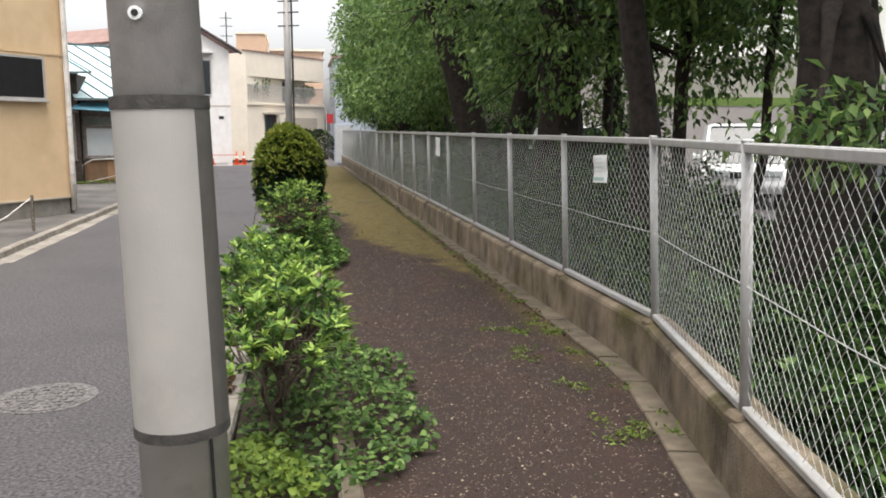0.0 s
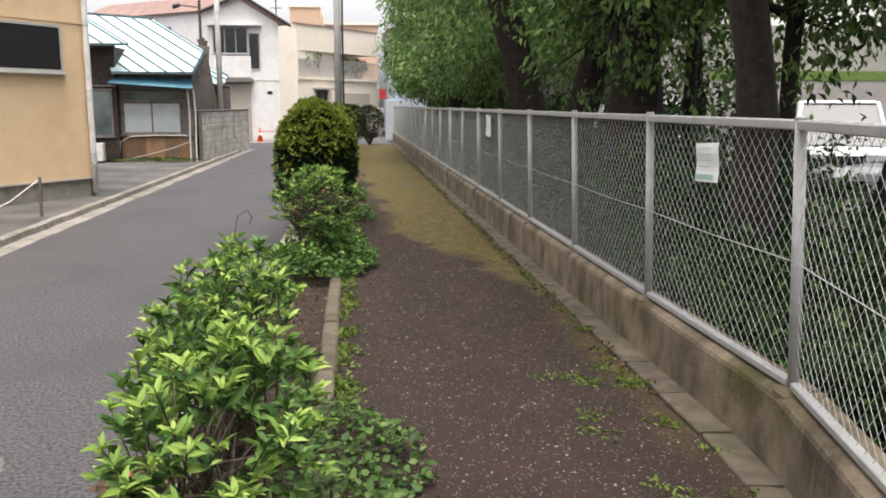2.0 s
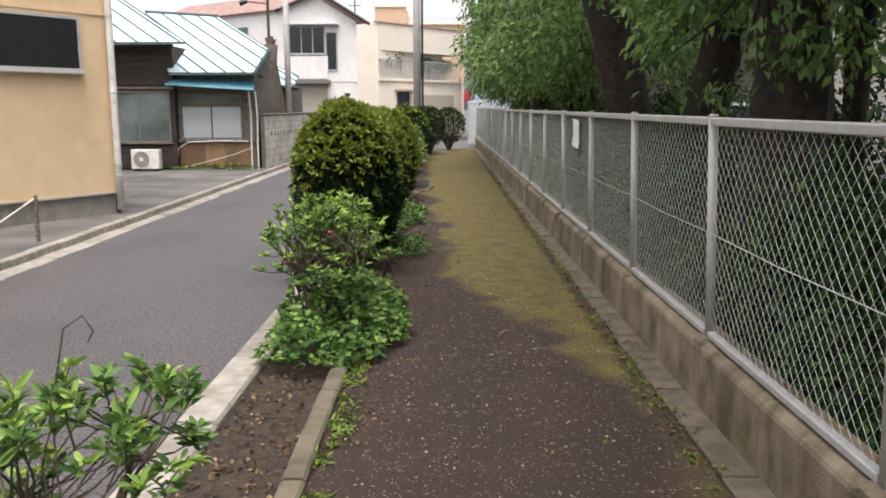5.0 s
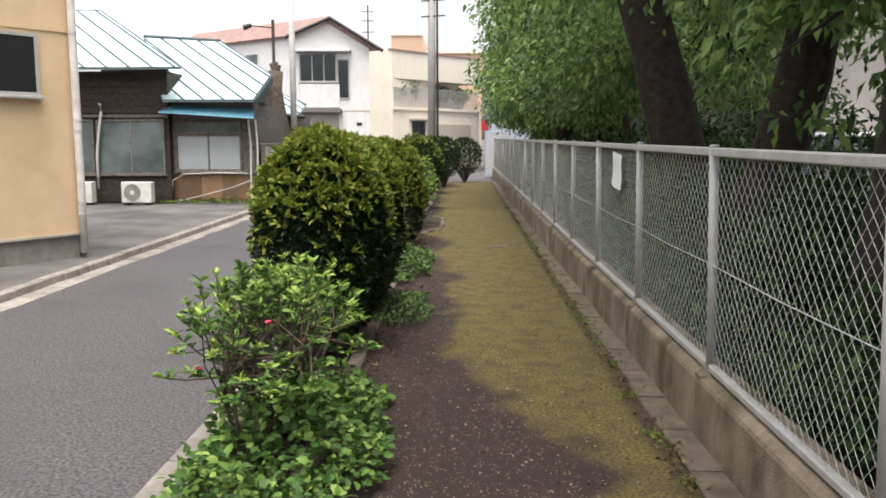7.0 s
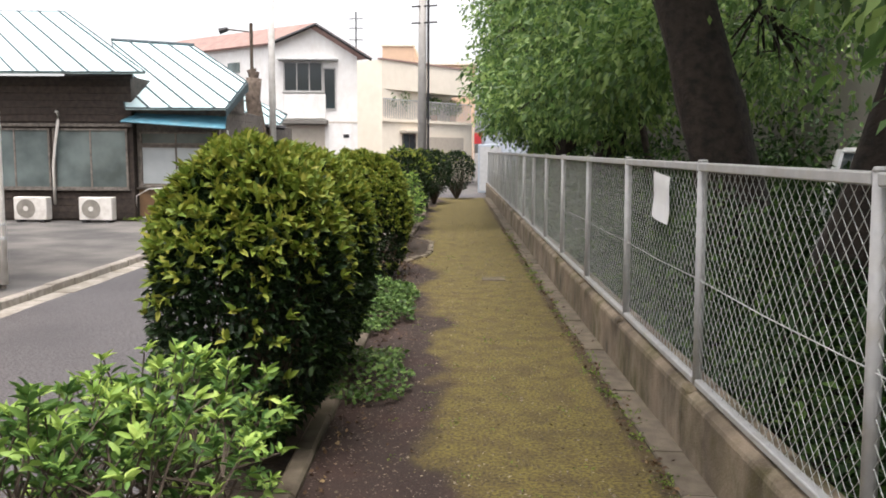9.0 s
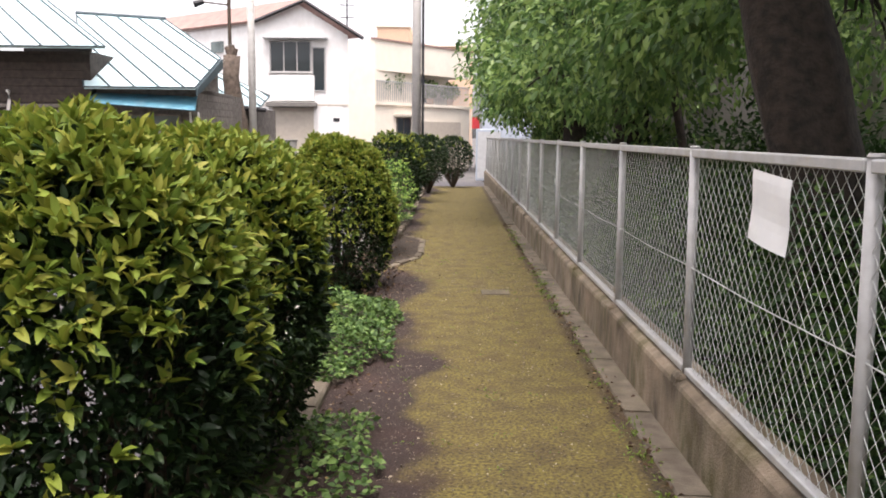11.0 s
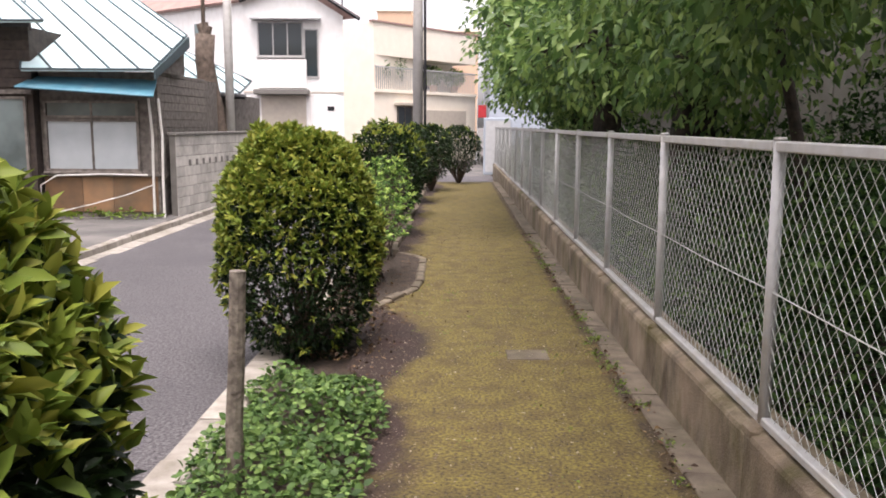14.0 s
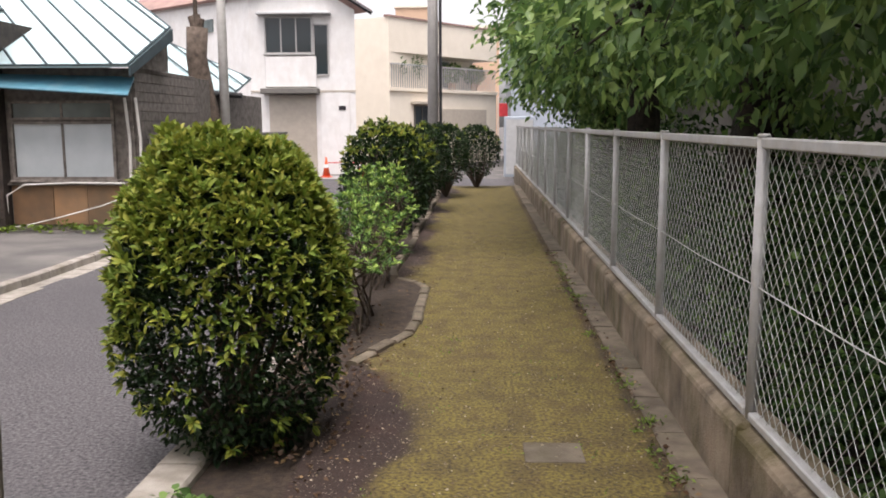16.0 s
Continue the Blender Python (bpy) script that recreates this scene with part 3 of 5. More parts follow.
sheet_sign(6.20, 1.45, 0.29, 0.21, -3, "laminated notice with faded green print on the fence", 4, True)
sheet_sign(13.68, 1.51, 0.40, 0.29, 4, "plain white paper sheet tied to the fence", 0, False)

# ---- utility pole beside the lane ----
PX, PY = -0.458, 3.2
pole = thing("utility_pole", "thick grey concrete utility pole wrapped in a pale sheet", "pole")
part("shaft", rod([(PX, PY, -0.3), (PX, PY, 9.0)], [0.165, 0.128], 40), M_POLE, pole, smooth=True)


def wrap(z0, z1, r, a0, a1, material, name, label=""):
    bm = bmesh.new()
    rows = []
    for z in np.linspace(z0, z1, 8):
        rows.append([[bm.verts.new((PX + rr * math.cos(a), PY + rr * math.sin(a), z)) for a in np.linspace(a0, a1, 40)] for rr in (r - 0.006 - 0.0037 * z, r - 0.0037 * z)])
    for (i0, o0), (i1, o1) in zip(rows, rows[1:]):
        for k in range(39):
            bm.faces.new((o0[k], o0[k + 1], o1[k + 1], o1[k]))
        for k in (0, 39):
            bm.faces.new((i0[k], o0[k], o1[k], i1[k]))
    for i0, o0 in (rows[0], rows[-1]):
        for k in range(39):
            bm.faces.new((i0[k], i0[k + 1], o0[k + 1], o0[k]))
    bmesh.ops.recalc_face_normals(bm, faces=bm.faces)
    return part(name, bm, material, pole, label, smooth=False)


wrap(0.56, 1.73, 0.174, radians(-190), radians(-40), M_SHEET, "wrap_sheet", "pale grey plastic sheet")
wrap(0.56, 1.73, 0.176, radians(-40), radians(60), M_STRIP, "wrap_edge", "dark overlapped edge of the sheet")
wrap(1.72, 1.765, 0.179, radians(-180), radians(180), M_BAND, "band", "dark weathered tape")
wrap(0.525, 0.565, 0.178, radians(-180), radians(180), M_BAND, "band", "dark weathered tape")
bolt = part("bolt", rod([(PX - 0.035, PY - 0.145, 2.035), (PX - 0.037, PY - 0.172, 2.035)], 0.023, 16), M_PAPER, pole, "pale round bolt sleeve")
part("bolt_hole", rod([(PX - 0.037, PY - 0.171, 2.035), (PX - 0.037, PY - 0.175, 2.035)], 0.012, 12), M_DARKMETAL, bolt)
part("earth_wire", rod([(PX + 0.115, PY - 0.125, -0.1), (PX + 0.115, PY - 0.125, 0.56)], 0.006, 6), M_DARKMETAL, pole)

pole.matrix_basis = Matrix.Translation((PX, PY, 1.25)) @ Matrix.Rotation(-0.022, 4, "Y") @ Matrix.Translation((-PX, -PY, -1.25))

# manhole in the lane
mh = thing("manhole_cover", "round patterned cast-iron manhole cover in the asphalt", "manhole cover", at=(-1.70, 5.9, ROAD_Z))
part("rim", rod([(0, 0, -0.05), (0, 0, 0.005)], 0.335, 48), M_IRON, mh)
bm = rod([(0, 0, 0.004), (0, 0, 0.009)], 0.30, 48)
for r in (0.09, 0.16, 0.23):
    for k in range(int(r * 90)):
        a = 2 * math.pi * k / int(r * 90)
        box(-0.018, 0.018, -0.022, 0.022, 0.008, 0.015, bm=bm, m=Matrix.Rotation(a, 4, "Z") @ Matrix.Translation((r, 0, 0)) @ Matrix.Rotation(0.6 * (k % 2), 4, "Z"))
part("lid", bm, M_IRON, mh)
plate = thing("survey_plate", "small square stone cover flush with the mossy path", "cover", at=(1.53, 19.2, 0))
part("stone", box(-0.15, 0.15, -0.13, 0.13, -0.05, 0.006, bev=0.004), M_GUTTER, plate)


# ---- plants ----
def branchy(base, tips, r0, seed, bm):
    for tx, ty, tz in tips:
        p, q = Vector(base), Vector((tx, ty, tz))
        mid = p.lerp(q, 0.5) + Vector((random.uniform(-1, 1), random.uniform(-1, 1), 0)) * 0.12 * (q - p).length
        rod([p, p.lerp(mid, 0.6), mid, mid.lerp(q, 0.6), q], [r0, r0 * 0.8, r0 * 0.6, r0 * 0.45, r0 * 0.2], 5, bm)


def clipped_bush(x, y, rx, ry, z0, z1, n, label, leaf=0.056, tip=0.10, material=None, group="clipped hedge bushes", fine=True, square=2.2, low=0.05):
    """A clipped evergreen: a lumpy rounded mass of leaves over an inner dark core of twigs."""
    ob = thing("hedge_bush", label, "hedge", group)
    seed = random.uniform(0, 20)
    cz, rz = (z0 + z1) / 2, (z1 - z0) / 2
    bm = bmesh.new()
    tips = []
    for k in range(34):
        a, e = random.uniform(0, 6.283), random.uniform(-0.5, 1.3)
        tips.append((x + rx * 0.88 * math.cos(a) * math.cos(e), y + ry * 0.88 * math.sin(a) * math.cos(e), cz + rz * 0.9 * math.sin(e)))
    branchy((x, y, -0.06), tips, 0.016, seed, bm)
    part("branchwork", bm, M_TWIG, ob)["kind"] = "stuff"

    def shell(count, lo, hi, up_only=False):
        d = unit(rng.normal(size=(count, 3)))
        if up_only:
            d[:, 2] = np.abs(d[:, 2]) * 0.9 + rng.uniform(-0.35, 0.5, count)
        d = unit(d)
        # superellipsoid radius, then lumps
        k = (np.abs(d[:, 0]) ** square + np.abs(d[:, 1]) ** square + np.abs(d[:, 2]) ** square) ** (-1 / square)
        r = k * (1 + 0.07 * bumpy(d, seed, 3.0) + 0.045 * bumpy(d, seed + 4, 8.0)) * rng.uniform(lo, hi, count)
        pos = np.stack([x + rx * d[:, 0] * r, y + ry * d[:, 1] * r, cz + rz * d[:, 2] * r], 1)
        keep = (pos[:, 2] > z0 * 0.5 + 0.03) & (rng.random(count) < np.clip(0.95 + 0.9 * d[:, 2], 0.55, 1.0))
        return pos[keep], d[keep]

    p, d = shell(n, 0.84, 1.0)
    p2, d2 = shell(n // 3, 0.5, 0.86)
    allp, alld = np.concatenate([p, p2]), np.concatenate([d, d2])
    f = leaf_mesh("foliage", allp, alld * 0.8 + rng.normal(size=alld.shape) * 0.65 + np.array([0, 0, 0.25]), leaf, material or L_HEDGE_SHADED, 0.45, 0.0, fine)
    f.parent = ob
    if tip:
        # young shoots: whorls of pale leaves, mostly on the upper side
        pw, dw = shell(int(n * tip / 4), 0.97, 1.04, True)
        ps_, ds_ = shell(int(n * tip / 24), 0.99, 1.04)
        pw, dw = np.concatenate([pw, ps_]), np.concatenate([dw, ds_])
        # thinning the pale shoots downwards also paints in the bush's shaded lower part
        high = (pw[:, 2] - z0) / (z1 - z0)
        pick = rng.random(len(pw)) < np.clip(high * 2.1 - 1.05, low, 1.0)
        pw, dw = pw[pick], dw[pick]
        reps = 6
        base = np.repeat(pw, reps, 0)
        out = np.repeat(unit(dw + np.array([0, 0, 0.6])), reps, 0) * 0.7 + rng.normal(size=(len(base), 3)) * 0.6
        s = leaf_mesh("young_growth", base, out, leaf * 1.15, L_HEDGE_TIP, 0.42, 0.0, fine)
        s.parent = ob
        s["kind"] = "stuff"
        s["label"] = "pale yellow-green young leaves"
    return ob


def azalea(x, y, rx, ry, h, shoots, label, seed, leaf=0.067, lean=0.0):
    """An open shrub: crooked stems with whorls of bright leaves at their ends."""
    ob = thing("azalea_bush", label, "shrub", "open shrubs in the planting bed")
    r = random.Random(seed)
    bm = bmesh.new()
    bases, outs, tips_b, tips_o = [], [], [], []
    stems = max(5, shoots // 14)
    for k in range(stems):
        a = r.uniform(0, 6.283)
        foot = Vector((x + r.uniform(-0.3, 0.3) * rx, y + r.uniform(-0.5, 0.5) * ry, -0.06))
        head = Vector((x + lean + 0.62 * rx * math.cos(a), y + 0.62 * ry * math.sin(a), h * r.uniform(0.45, 0.72)))
        mid = foot.lerp(head, 0.5) + Vector((r.uniform(-0.08, 0.08), r.uniform(-0.08, 0.08), 0.02))
        rod([foot, mid, head], [0.013, 0.010, 0.007], 5, bm)
        for j in range(shoots // stems):
            b = r.uniform(0, 6.283)
            e = r.uniform(-0.15, 1.35)
            src = mid.lerp(head, r.uniform(0.2, 1.0))
            tip = Vector((x + lean * 0.8 + rx * (0.3 * math.cos(a) + 0.78 * math.cos(b) * math.cos(e)), y + ry * (0.3 * math.sin(a) + 0.78 * math.sin(b) * math.cos(e)), h * (0.50 + 0.50 * math.sin(e) * r.uniform(0.75, 1.08))))
            tip.z = max(0.12, tip.z)
            knee = src.lerp(tip, 0.55) + Vector((r.uniform(-0.04, 0.04), r.uniform(-0.04, 0.04), -0.02))
            rod([src, knee, tip], [0.006, 0.004, 0.0025], 4, bm)
            for q in range(3):
                at = knee.lerp(tip, 1.0 - 0.22 * q) if q else tip
                dirn = (tip - knee).normalized() + Vector((0, 0, 0.35))
                young = q == 0 and tip.z > 0.5 * h and r.random() < 0.6
                for w in range(8 if q == 0 else 5):
                    (tips_b if young else bases).append(at)
                    th = r.uniform(0, 6.283)
                    (tips_o if young else outs).append(Vector((math.cos(th), math.sin(th), r.uniform(-0.25, 0.7))) + dirn * 0.45)
    part("branchwork", bm, M_TWIG, ob)["kind"] = "stuff"
    f = leaf_mesh("foliage", np.array(bases) + rng.normal(size=(len(bases), 3)) * 0.006, np.array(outs), leaf, L_AZALEA, 0.36)
    f.parent = ob
    if tips_b:
        f = leaf_mesh("young_growth", np.array(tips_b) + rng.normal(size=(len(tips_b), 3)) * 0.004, np.array(tips_o), leaf * 0.95, L_TIP, 0.34)
        f.parent = ob
        f["kind"] = "stuff"
    return ob


def ground_cover(name, x0, x1, y0, y1, z, n, label, material, leaf=0.045, height=0.14, edge=True, category="ground cover"):
    """Low creeping leaves in an uneven patch."""
    px, py = rng.uniform(x0, x1, n), rng.uniform(y0, y1, n)
    u, v = (px - (x0 + x1) / 2) / ((x1 - x0) / 2), (py - (y0 + y1) / 2) / ((y1 - y0) / 2)
    rr = np.abs(u) ** 2.4 + np.abs(v) ** 2.4 + 0.28 * np.sin(py * 5.1 + px * 3) + 0.18 * np.sin(py * 11.3)
    keep = rr < 1.0
    px, py, rr = px[keep], py[keep], rr[keep]
    hz = height * np.clip(1.1 - rr, 0.15, 1) * rng.uniform(0.2, 1.0, len(px)) * (0.75 + 0.35 * np.sin(px * 9 + py * 6.0))
    base = np.stack([px, py, z + np.maximum(hz, 0.008) + (0.03 if height > 0.1 else 0)], 1)
    out = rng.normal(size=(len(px), 3)) * np.array([1, 1, 0.35]) + np.array([0, 0, 0.25])
    f = leaf_mesh(name, base, out, leaf, material, 0.72)
    return tagged(f, label, category, kind="stuff")


azalea(-0.10, 4.55, 0.36, 0.65, 0.92, 130, "sparse azalea bush with bright green whorled leaves", 3)
azalea(-0.15, 5.75, 0.38, 0.65, 0.90, 110, "sparse azalea bush with bright green whorled leaves", 5, lean=-0.05)
azalea(-0.22, 7.0, 0.32, 0.65, 0.84, 60, "thin straggly azalea bush with bare twigs", 8)
azalea(0.02, 10.75, 0.50, 0.75, 1.00, 190, "leafy azalea bush with a few red blossoms", 11, leaf=0.058)
azalea(0.0, 11.9, 0.34, 0.35, 0.75, 60, "small leafy azalea bush beside the hedge", 12)
def blossoms(spots):
    for k, (x, y, z) in enumerate(spots):
        ob = thing("azalea_blossom", "small red azalea blossom among the leaves", "flower", "red blossoms", at=(x, y, z))
        n = 6
        a = np.arange(n) * 1.047
        f = leaf_mesh("petal_ring", np.zeros((n, 3)), np.stack([np.cos(a), np.sin(a), np.full(n, 0.5)], 1), 0.024, M_PETAL, 0.8)
        f.parent = ob


blossoms([(-0.18, 10.12, 0.62), (0.10, 10.25, 0.80), (0.22, 10.5, 0.66), (-0.42, 4.7, 0.34)])
bare = thing("bare_twig", "bare curling dead twig above the azalea", "twig")
part("twig", rod([(-0.30, 7.1, 0.5), (-0.36, 7.1, 0.78), (-0.33, 7.12, 0.96), (-0.27, 7.13, 1.0), (-0.24, 7.13, 0.95), (-0.26, 7.13, 0.91)], [0.005, 0.004, 0.0035, 0.003, 0.003, 0.002], 5), M_TWIG, bare)

ground_cover("ivy_patch", -0.35, 0.72, 3.6, 6.2, 0.0, 3600, "low green ivy and weeds under the azaleas", L_IVY, height=0.20)
ground_cover("ivy_patch", -0.45, 0.10, 2.6, 4.4, 0.0, 1600, "bright low weeds beside the pole", L_WEED, height=0.20)
ground_cover("ivy_patch", -0.38, 0.62, 9.6, 11.7, 0.0, 4200, "leafy green growth at the azalea's foot", L_AZALEA, leaf=0.055, height=0.48)
ground_cover("ivy_patch", 0.0, 0.72, 13.6, 15.2, 0.0, 1300, "low green ivy beside the hedge", L_IVY, height=0.16)
ground_cover("ivy_patch", -0.27, 0.62, 15.7, 18.7, 0.0, 5600, "dense low ivy filling the planting bed", L_IVY, height=0.20)
ground_cover("leaf_litter", -0.35, 0.15, 6.2, 10.2, -0.05, 700, "dry brown leaves lying on bare soil", L_DRY, leaf=0.032, height=0.02, category="leaf litter")
ground_cover("leaf_litter", -0.30, 0.45, 18.8, 22.8, 0.0, 900, "dry brown leaves lying in the bed", L_DRY, leaf=0.034, height=0.02, category="leaf litter")

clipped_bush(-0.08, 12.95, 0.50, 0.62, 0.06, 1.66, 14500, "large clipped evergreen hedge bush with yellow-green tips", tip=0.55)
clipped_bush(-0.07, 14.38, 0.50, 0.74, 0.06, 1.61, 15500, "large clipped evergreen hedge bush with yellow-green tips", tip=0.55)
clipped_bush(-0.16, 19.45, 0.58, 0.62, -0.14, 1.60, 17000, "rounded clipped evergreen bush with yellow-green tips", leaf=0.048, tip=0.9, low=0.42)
clipped_bush(-0.05, 26.0, 0.55, 0.7, 0.2, 1.66, 4500, "rounded clipped evergreen bush further along the path", leaf=0.075, tip=0.15, fine=False)
clipped_bush(-0.05, 28.6, 0.5, 0.8, 0.2, 1.6, 3500, "rounded clipped evergreen bush further along the path", leaf=0.08, tip=0.1, fine=False)
clipped_bush(0.1, 31.6, 0.5, 0.9, 0.25, 1.62, 3000, "dark clipped bush near the path's end", leaf=0.085, tip=0.05, fine=False)
clipped_bush(0.4, 34.6, 0.5, 0.9, 0.3, 1.66, 3000, "dark clipped bush near the path's end", leaf=0.085, tip=0.03, fine=False)
clipped_bush(1.1, 37.5, 0.6, 0.7, 0.3, 1.62, 3000, "dark clipped bush near the path's end", leaf=0.085, tip=0.03, fine=False)
azalea(0.08, 22.1, 0.48, 0.85, 1.08, 200, "open leafy shrub with thin grey stems", 21, leaf=0.055)
azalea(0.05, 24.0, 0.42, 0.75, 1.25, 160, "open leafy shrub with thin grey stems", 22, leaf=0.06)

stake = thing("wooden_stake", "weathered grey wooden stake in the planting bed", "stake", at=(0.03, 16.83, 0))
part("stake_pole", rod([(0, 0, -0.1), (-0.008, 0.0, 0.3), (0.012, 0, 0.6), (0.030, 0, 1.02)], [0.042, 0.040, 0.038, 0.036], 10), M_STAKE, stake)

# ---- trees behind the fence ----
def trunk_tube(bm, pts, radii, rings=22, sides=22):
    """A trunk with flutes, burrs and a slight wander."""
    ph = random.uniform(0, 6.283)
    rows = []
    for i in range(rings):
        f = i / (rings - 1) * (len(pts) - 1)
        k = min(int(f), len(pts) - 2)
        p, rad = pts[k].lerp(pts[k + 1], f - k), radii[k] + (radii[k + 1] - radii[k]) * (f - k)
        p = p + Vector((math.sin(i * 0.9 + ph), math.cos(i * 0.7 + ph), 0)) * rad * 0.07
        row = []
        for j in range(sides):
            a = 2 * math.pi * j / sides
            q = rad * (1 + 0.09 * math.sin(3 * a + ph + i * 0.15) + 0.06 * math.sin(7 * a + i * 0.35) + 0.05 * math.sin(2.3 * i + 2 * a + ph) + random.uniform(-0.03, 0.03))
            row.append(bm.verts.new((p.x + q * math.cos(a), p.y + q * math.sin(a), p.z)))
        rows.append(row)
    for u, v in zip(rows, rows[1:]):
        for j in range(sides):
            bm.faces.new((u[j], u[(j + 1) % sides], v[(j + 1) % sides], v[j]))
    bm.faces.new(rows[-1])


def tree(x, y, r, h, lean, crowns, leaves, label, fork=None, leaf=0.11):
    ob = thing("tree", label, "tree", "trees behind the fence")
    bm = bmesh.new()
    top = Vector((x + lean[0], y + lean[1], h))
    base = Vector((x, y, -0.1))
    pts = [base, base + Vector((0, 0, 0.25)), base.lerp(top, 0.3) + Vector((0.06, -0.05, 0)), base.lerp(top, 0.6) + Vector((-0.05, 0.06, 0)), top]
    trunk_tube(bm, pts, [r * 1.55, r * 1.15, r, r * 0.80, r * 0.5])
    part("trunk", bm, M_BARK, ob, smooth=True)
    for cx, cy, cz, cr, cn in crowns:
        bm = bmesh.new()
        f = 0.42 + 0.5 * min(1, max(0, (cz - 1.5) / h))
        s = base.lerp(top, min(0.95, f))
        e = Vector((cx, cy, cz))
        m1 = s.lerp(e, 0.5) + Vector((0, 0, 0.25))
        rod([s, m1, e], [r * 0.35, r * 0.2, r * 0.06], 7, bm)
        for k in range(7):
            o = Vector((random.uniform(-1, 1), random.uniform(-1, 1), random.uniform(-0.8, 0.6))) * cr * 0.8
            rod([m1.lerp(e, 0.6), e + o * 0.5, e + o], [r * 0.08, r * 0.05, 0.004], 4, bm)
        part("limb", bm, M_BARK, ob, smooth=True)
    ps, ds = [], []
    total = sum(c[4] for c in crowns)
    for cx, cy, cz, cr, cn in crowns:
        n = int(leaves * cn / total)
        # sprays: small tufts scattered through the clump
        tufts = max(6, n // 14)
        d = unit(rng.normal(size=(tufts, 3)))
        rad = cr * rng.uniform(0.35, 1.0, tufts) ** 0.6 * (1 + 0.25 * bumpy(d, cx + cy, 3))
        c = np.array([cx, cy, cz]) + d * rad[:, None] * np.array([1, 1.1, 0.8])
        pick = rng.integers(0, tufts, n)
        ps.append(c[pick] + rng.normal(size=(n, 3)) * np.array([0.15, 0.15, 0.07]))
        ds.append(d[pick] * 0.6 + rng.normal(size=(n, 3)) * 0.6 + np.array([-0.15, -0.1, -0.45]))
    p, d = np.concatenate(ps), np.concatenate(ds)
    keep = (p[:, 2] > 1.75) | (p[:, 0] > 2.75)
    f = leaf_mesh("crown", p[keep], d[keep], leaf, L_TREE, 0.48, 0.2, False)
    f.parent = ob
    return ob


def crowns_at(x, y, low, spread, count, reach, seed):
    r = random.Random(seed)
    out = []
    for k in range(count):
        cz = low + (k / count) ** 1.1 * 4.1
        out.append((x + r.uniform(-reach, 2.2), y + r.uniform(-spread, spread), cz + r.uniform(-0.2, 0.3), r.uniform(0.75, 1.15), 1.0))
    return out


tree(3.55, 5.35, 0.25, 6.0, (0.3, 0.2), crowns_at(3.9, 5.2, 3.3, 1.6, 15, 0.9, 1) + [(3.2, 4.8, 1.66, 0.32, 0.25), (3.85, 4.9, 1.70, 0.32, 0.25)], 15300, "large dark-barked tree with a full leafy crown")
tree(3.28, 7.5, 0.135, 6.0, (-0.30, 0.4), crowns_at(3.2, 8.3, 2.9, 1.5, 15, 1.0, 2), 15300, "leaning dark-barked tree with leafy branches")
tree(3.42, 11.0, 0.28, 6.2, (0.2, 0.3), crowns_at(3.4, 10.8, 2.5, 1.4, 18, 0.95, 3), 20400, "dark-barked tree with a low leafy crown")
tree(3.16, 13.5, 0.21, 6.5, (1.5, -0.2), crowns_at(3.6, 13.2, 2.9, 1.3, 17, 0.9, 4), 18700, "dark-barked tree with a full leafy crown")
tree(3.64, 15.68, 0.27, 6.5, (-1.5, 0.3), crowns_at(3.3, 16.5, 2.7, 1.5, 13, 1.0, 5), 13500, "thick dark-barked tree with overhanging branches")
tree(3.7, 19.6, 0.05, 5.0, (-0.5, 0.5), crowns_at(3.4, 19.6, 2.5, 1.4, 14, 1.0, 6) + [(2.75, 18.3, 2.75, 0.55, 1.3), (3.1, 17.7, 3.0, 0.6, 1.2), (2.95, 17.0, 2.62, 0.55, 1.3), (3.05, 19.2, 2.45, 0.6, 1.3), (3.3, 18.3, 2.9, 0.6, 1.3)], 15000, "slender tree with bright green leaves", leaf=0.12)
tree(3.5, 22.6, 0.24, 6.5, (0.2, 0.3), crowns_at(3.2, 22.6, 2.3, 1.8, 20, 1.0, 7), 19000, "dark-barked tree with overhanging branches", leaf=0.125)
tree(3.5, 27.4, 0.22, 6.5, (-0.2, 0.3), crowns_at(3.1, 26.9, 2.25, 2.0, 23, 1.05, 8), 25500, "dark-barked tree with overhanging branches", leaf=0.125)
tree(3.6, 32.0, 0.22, 6.0, (0.2, -0.3), crowns_at(3.3, 31.5, 2.2, 2.2, 22, 0.9, 9), 20400, "distant leafy tree beside the fence", leaf=0.15)
tree(3.8, 37.0, 0.2, 5.5, (0.2, -0.3), crowns_at(3.8, 36.5, 2.0, 2.0, 18, 1.2, 10), 13600, "distant leafy tree beside the fence", leaf=0.16)


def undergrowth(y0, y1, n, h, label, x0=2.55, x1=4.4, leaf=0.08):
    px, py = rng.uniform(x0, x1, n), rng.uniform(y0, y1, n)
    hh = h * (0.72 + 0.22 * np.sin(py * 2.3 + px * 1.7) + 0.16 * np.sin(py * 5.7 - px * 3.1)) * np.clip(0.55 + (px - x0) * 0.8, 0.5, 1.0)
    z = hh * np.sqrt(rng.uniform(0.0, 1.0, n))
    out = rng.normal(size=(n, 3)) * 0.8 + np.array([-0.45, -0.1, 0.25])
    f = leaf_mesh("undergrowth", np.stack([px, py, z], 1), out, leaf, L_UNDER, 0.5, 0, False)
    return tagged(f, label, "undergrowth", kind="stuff")


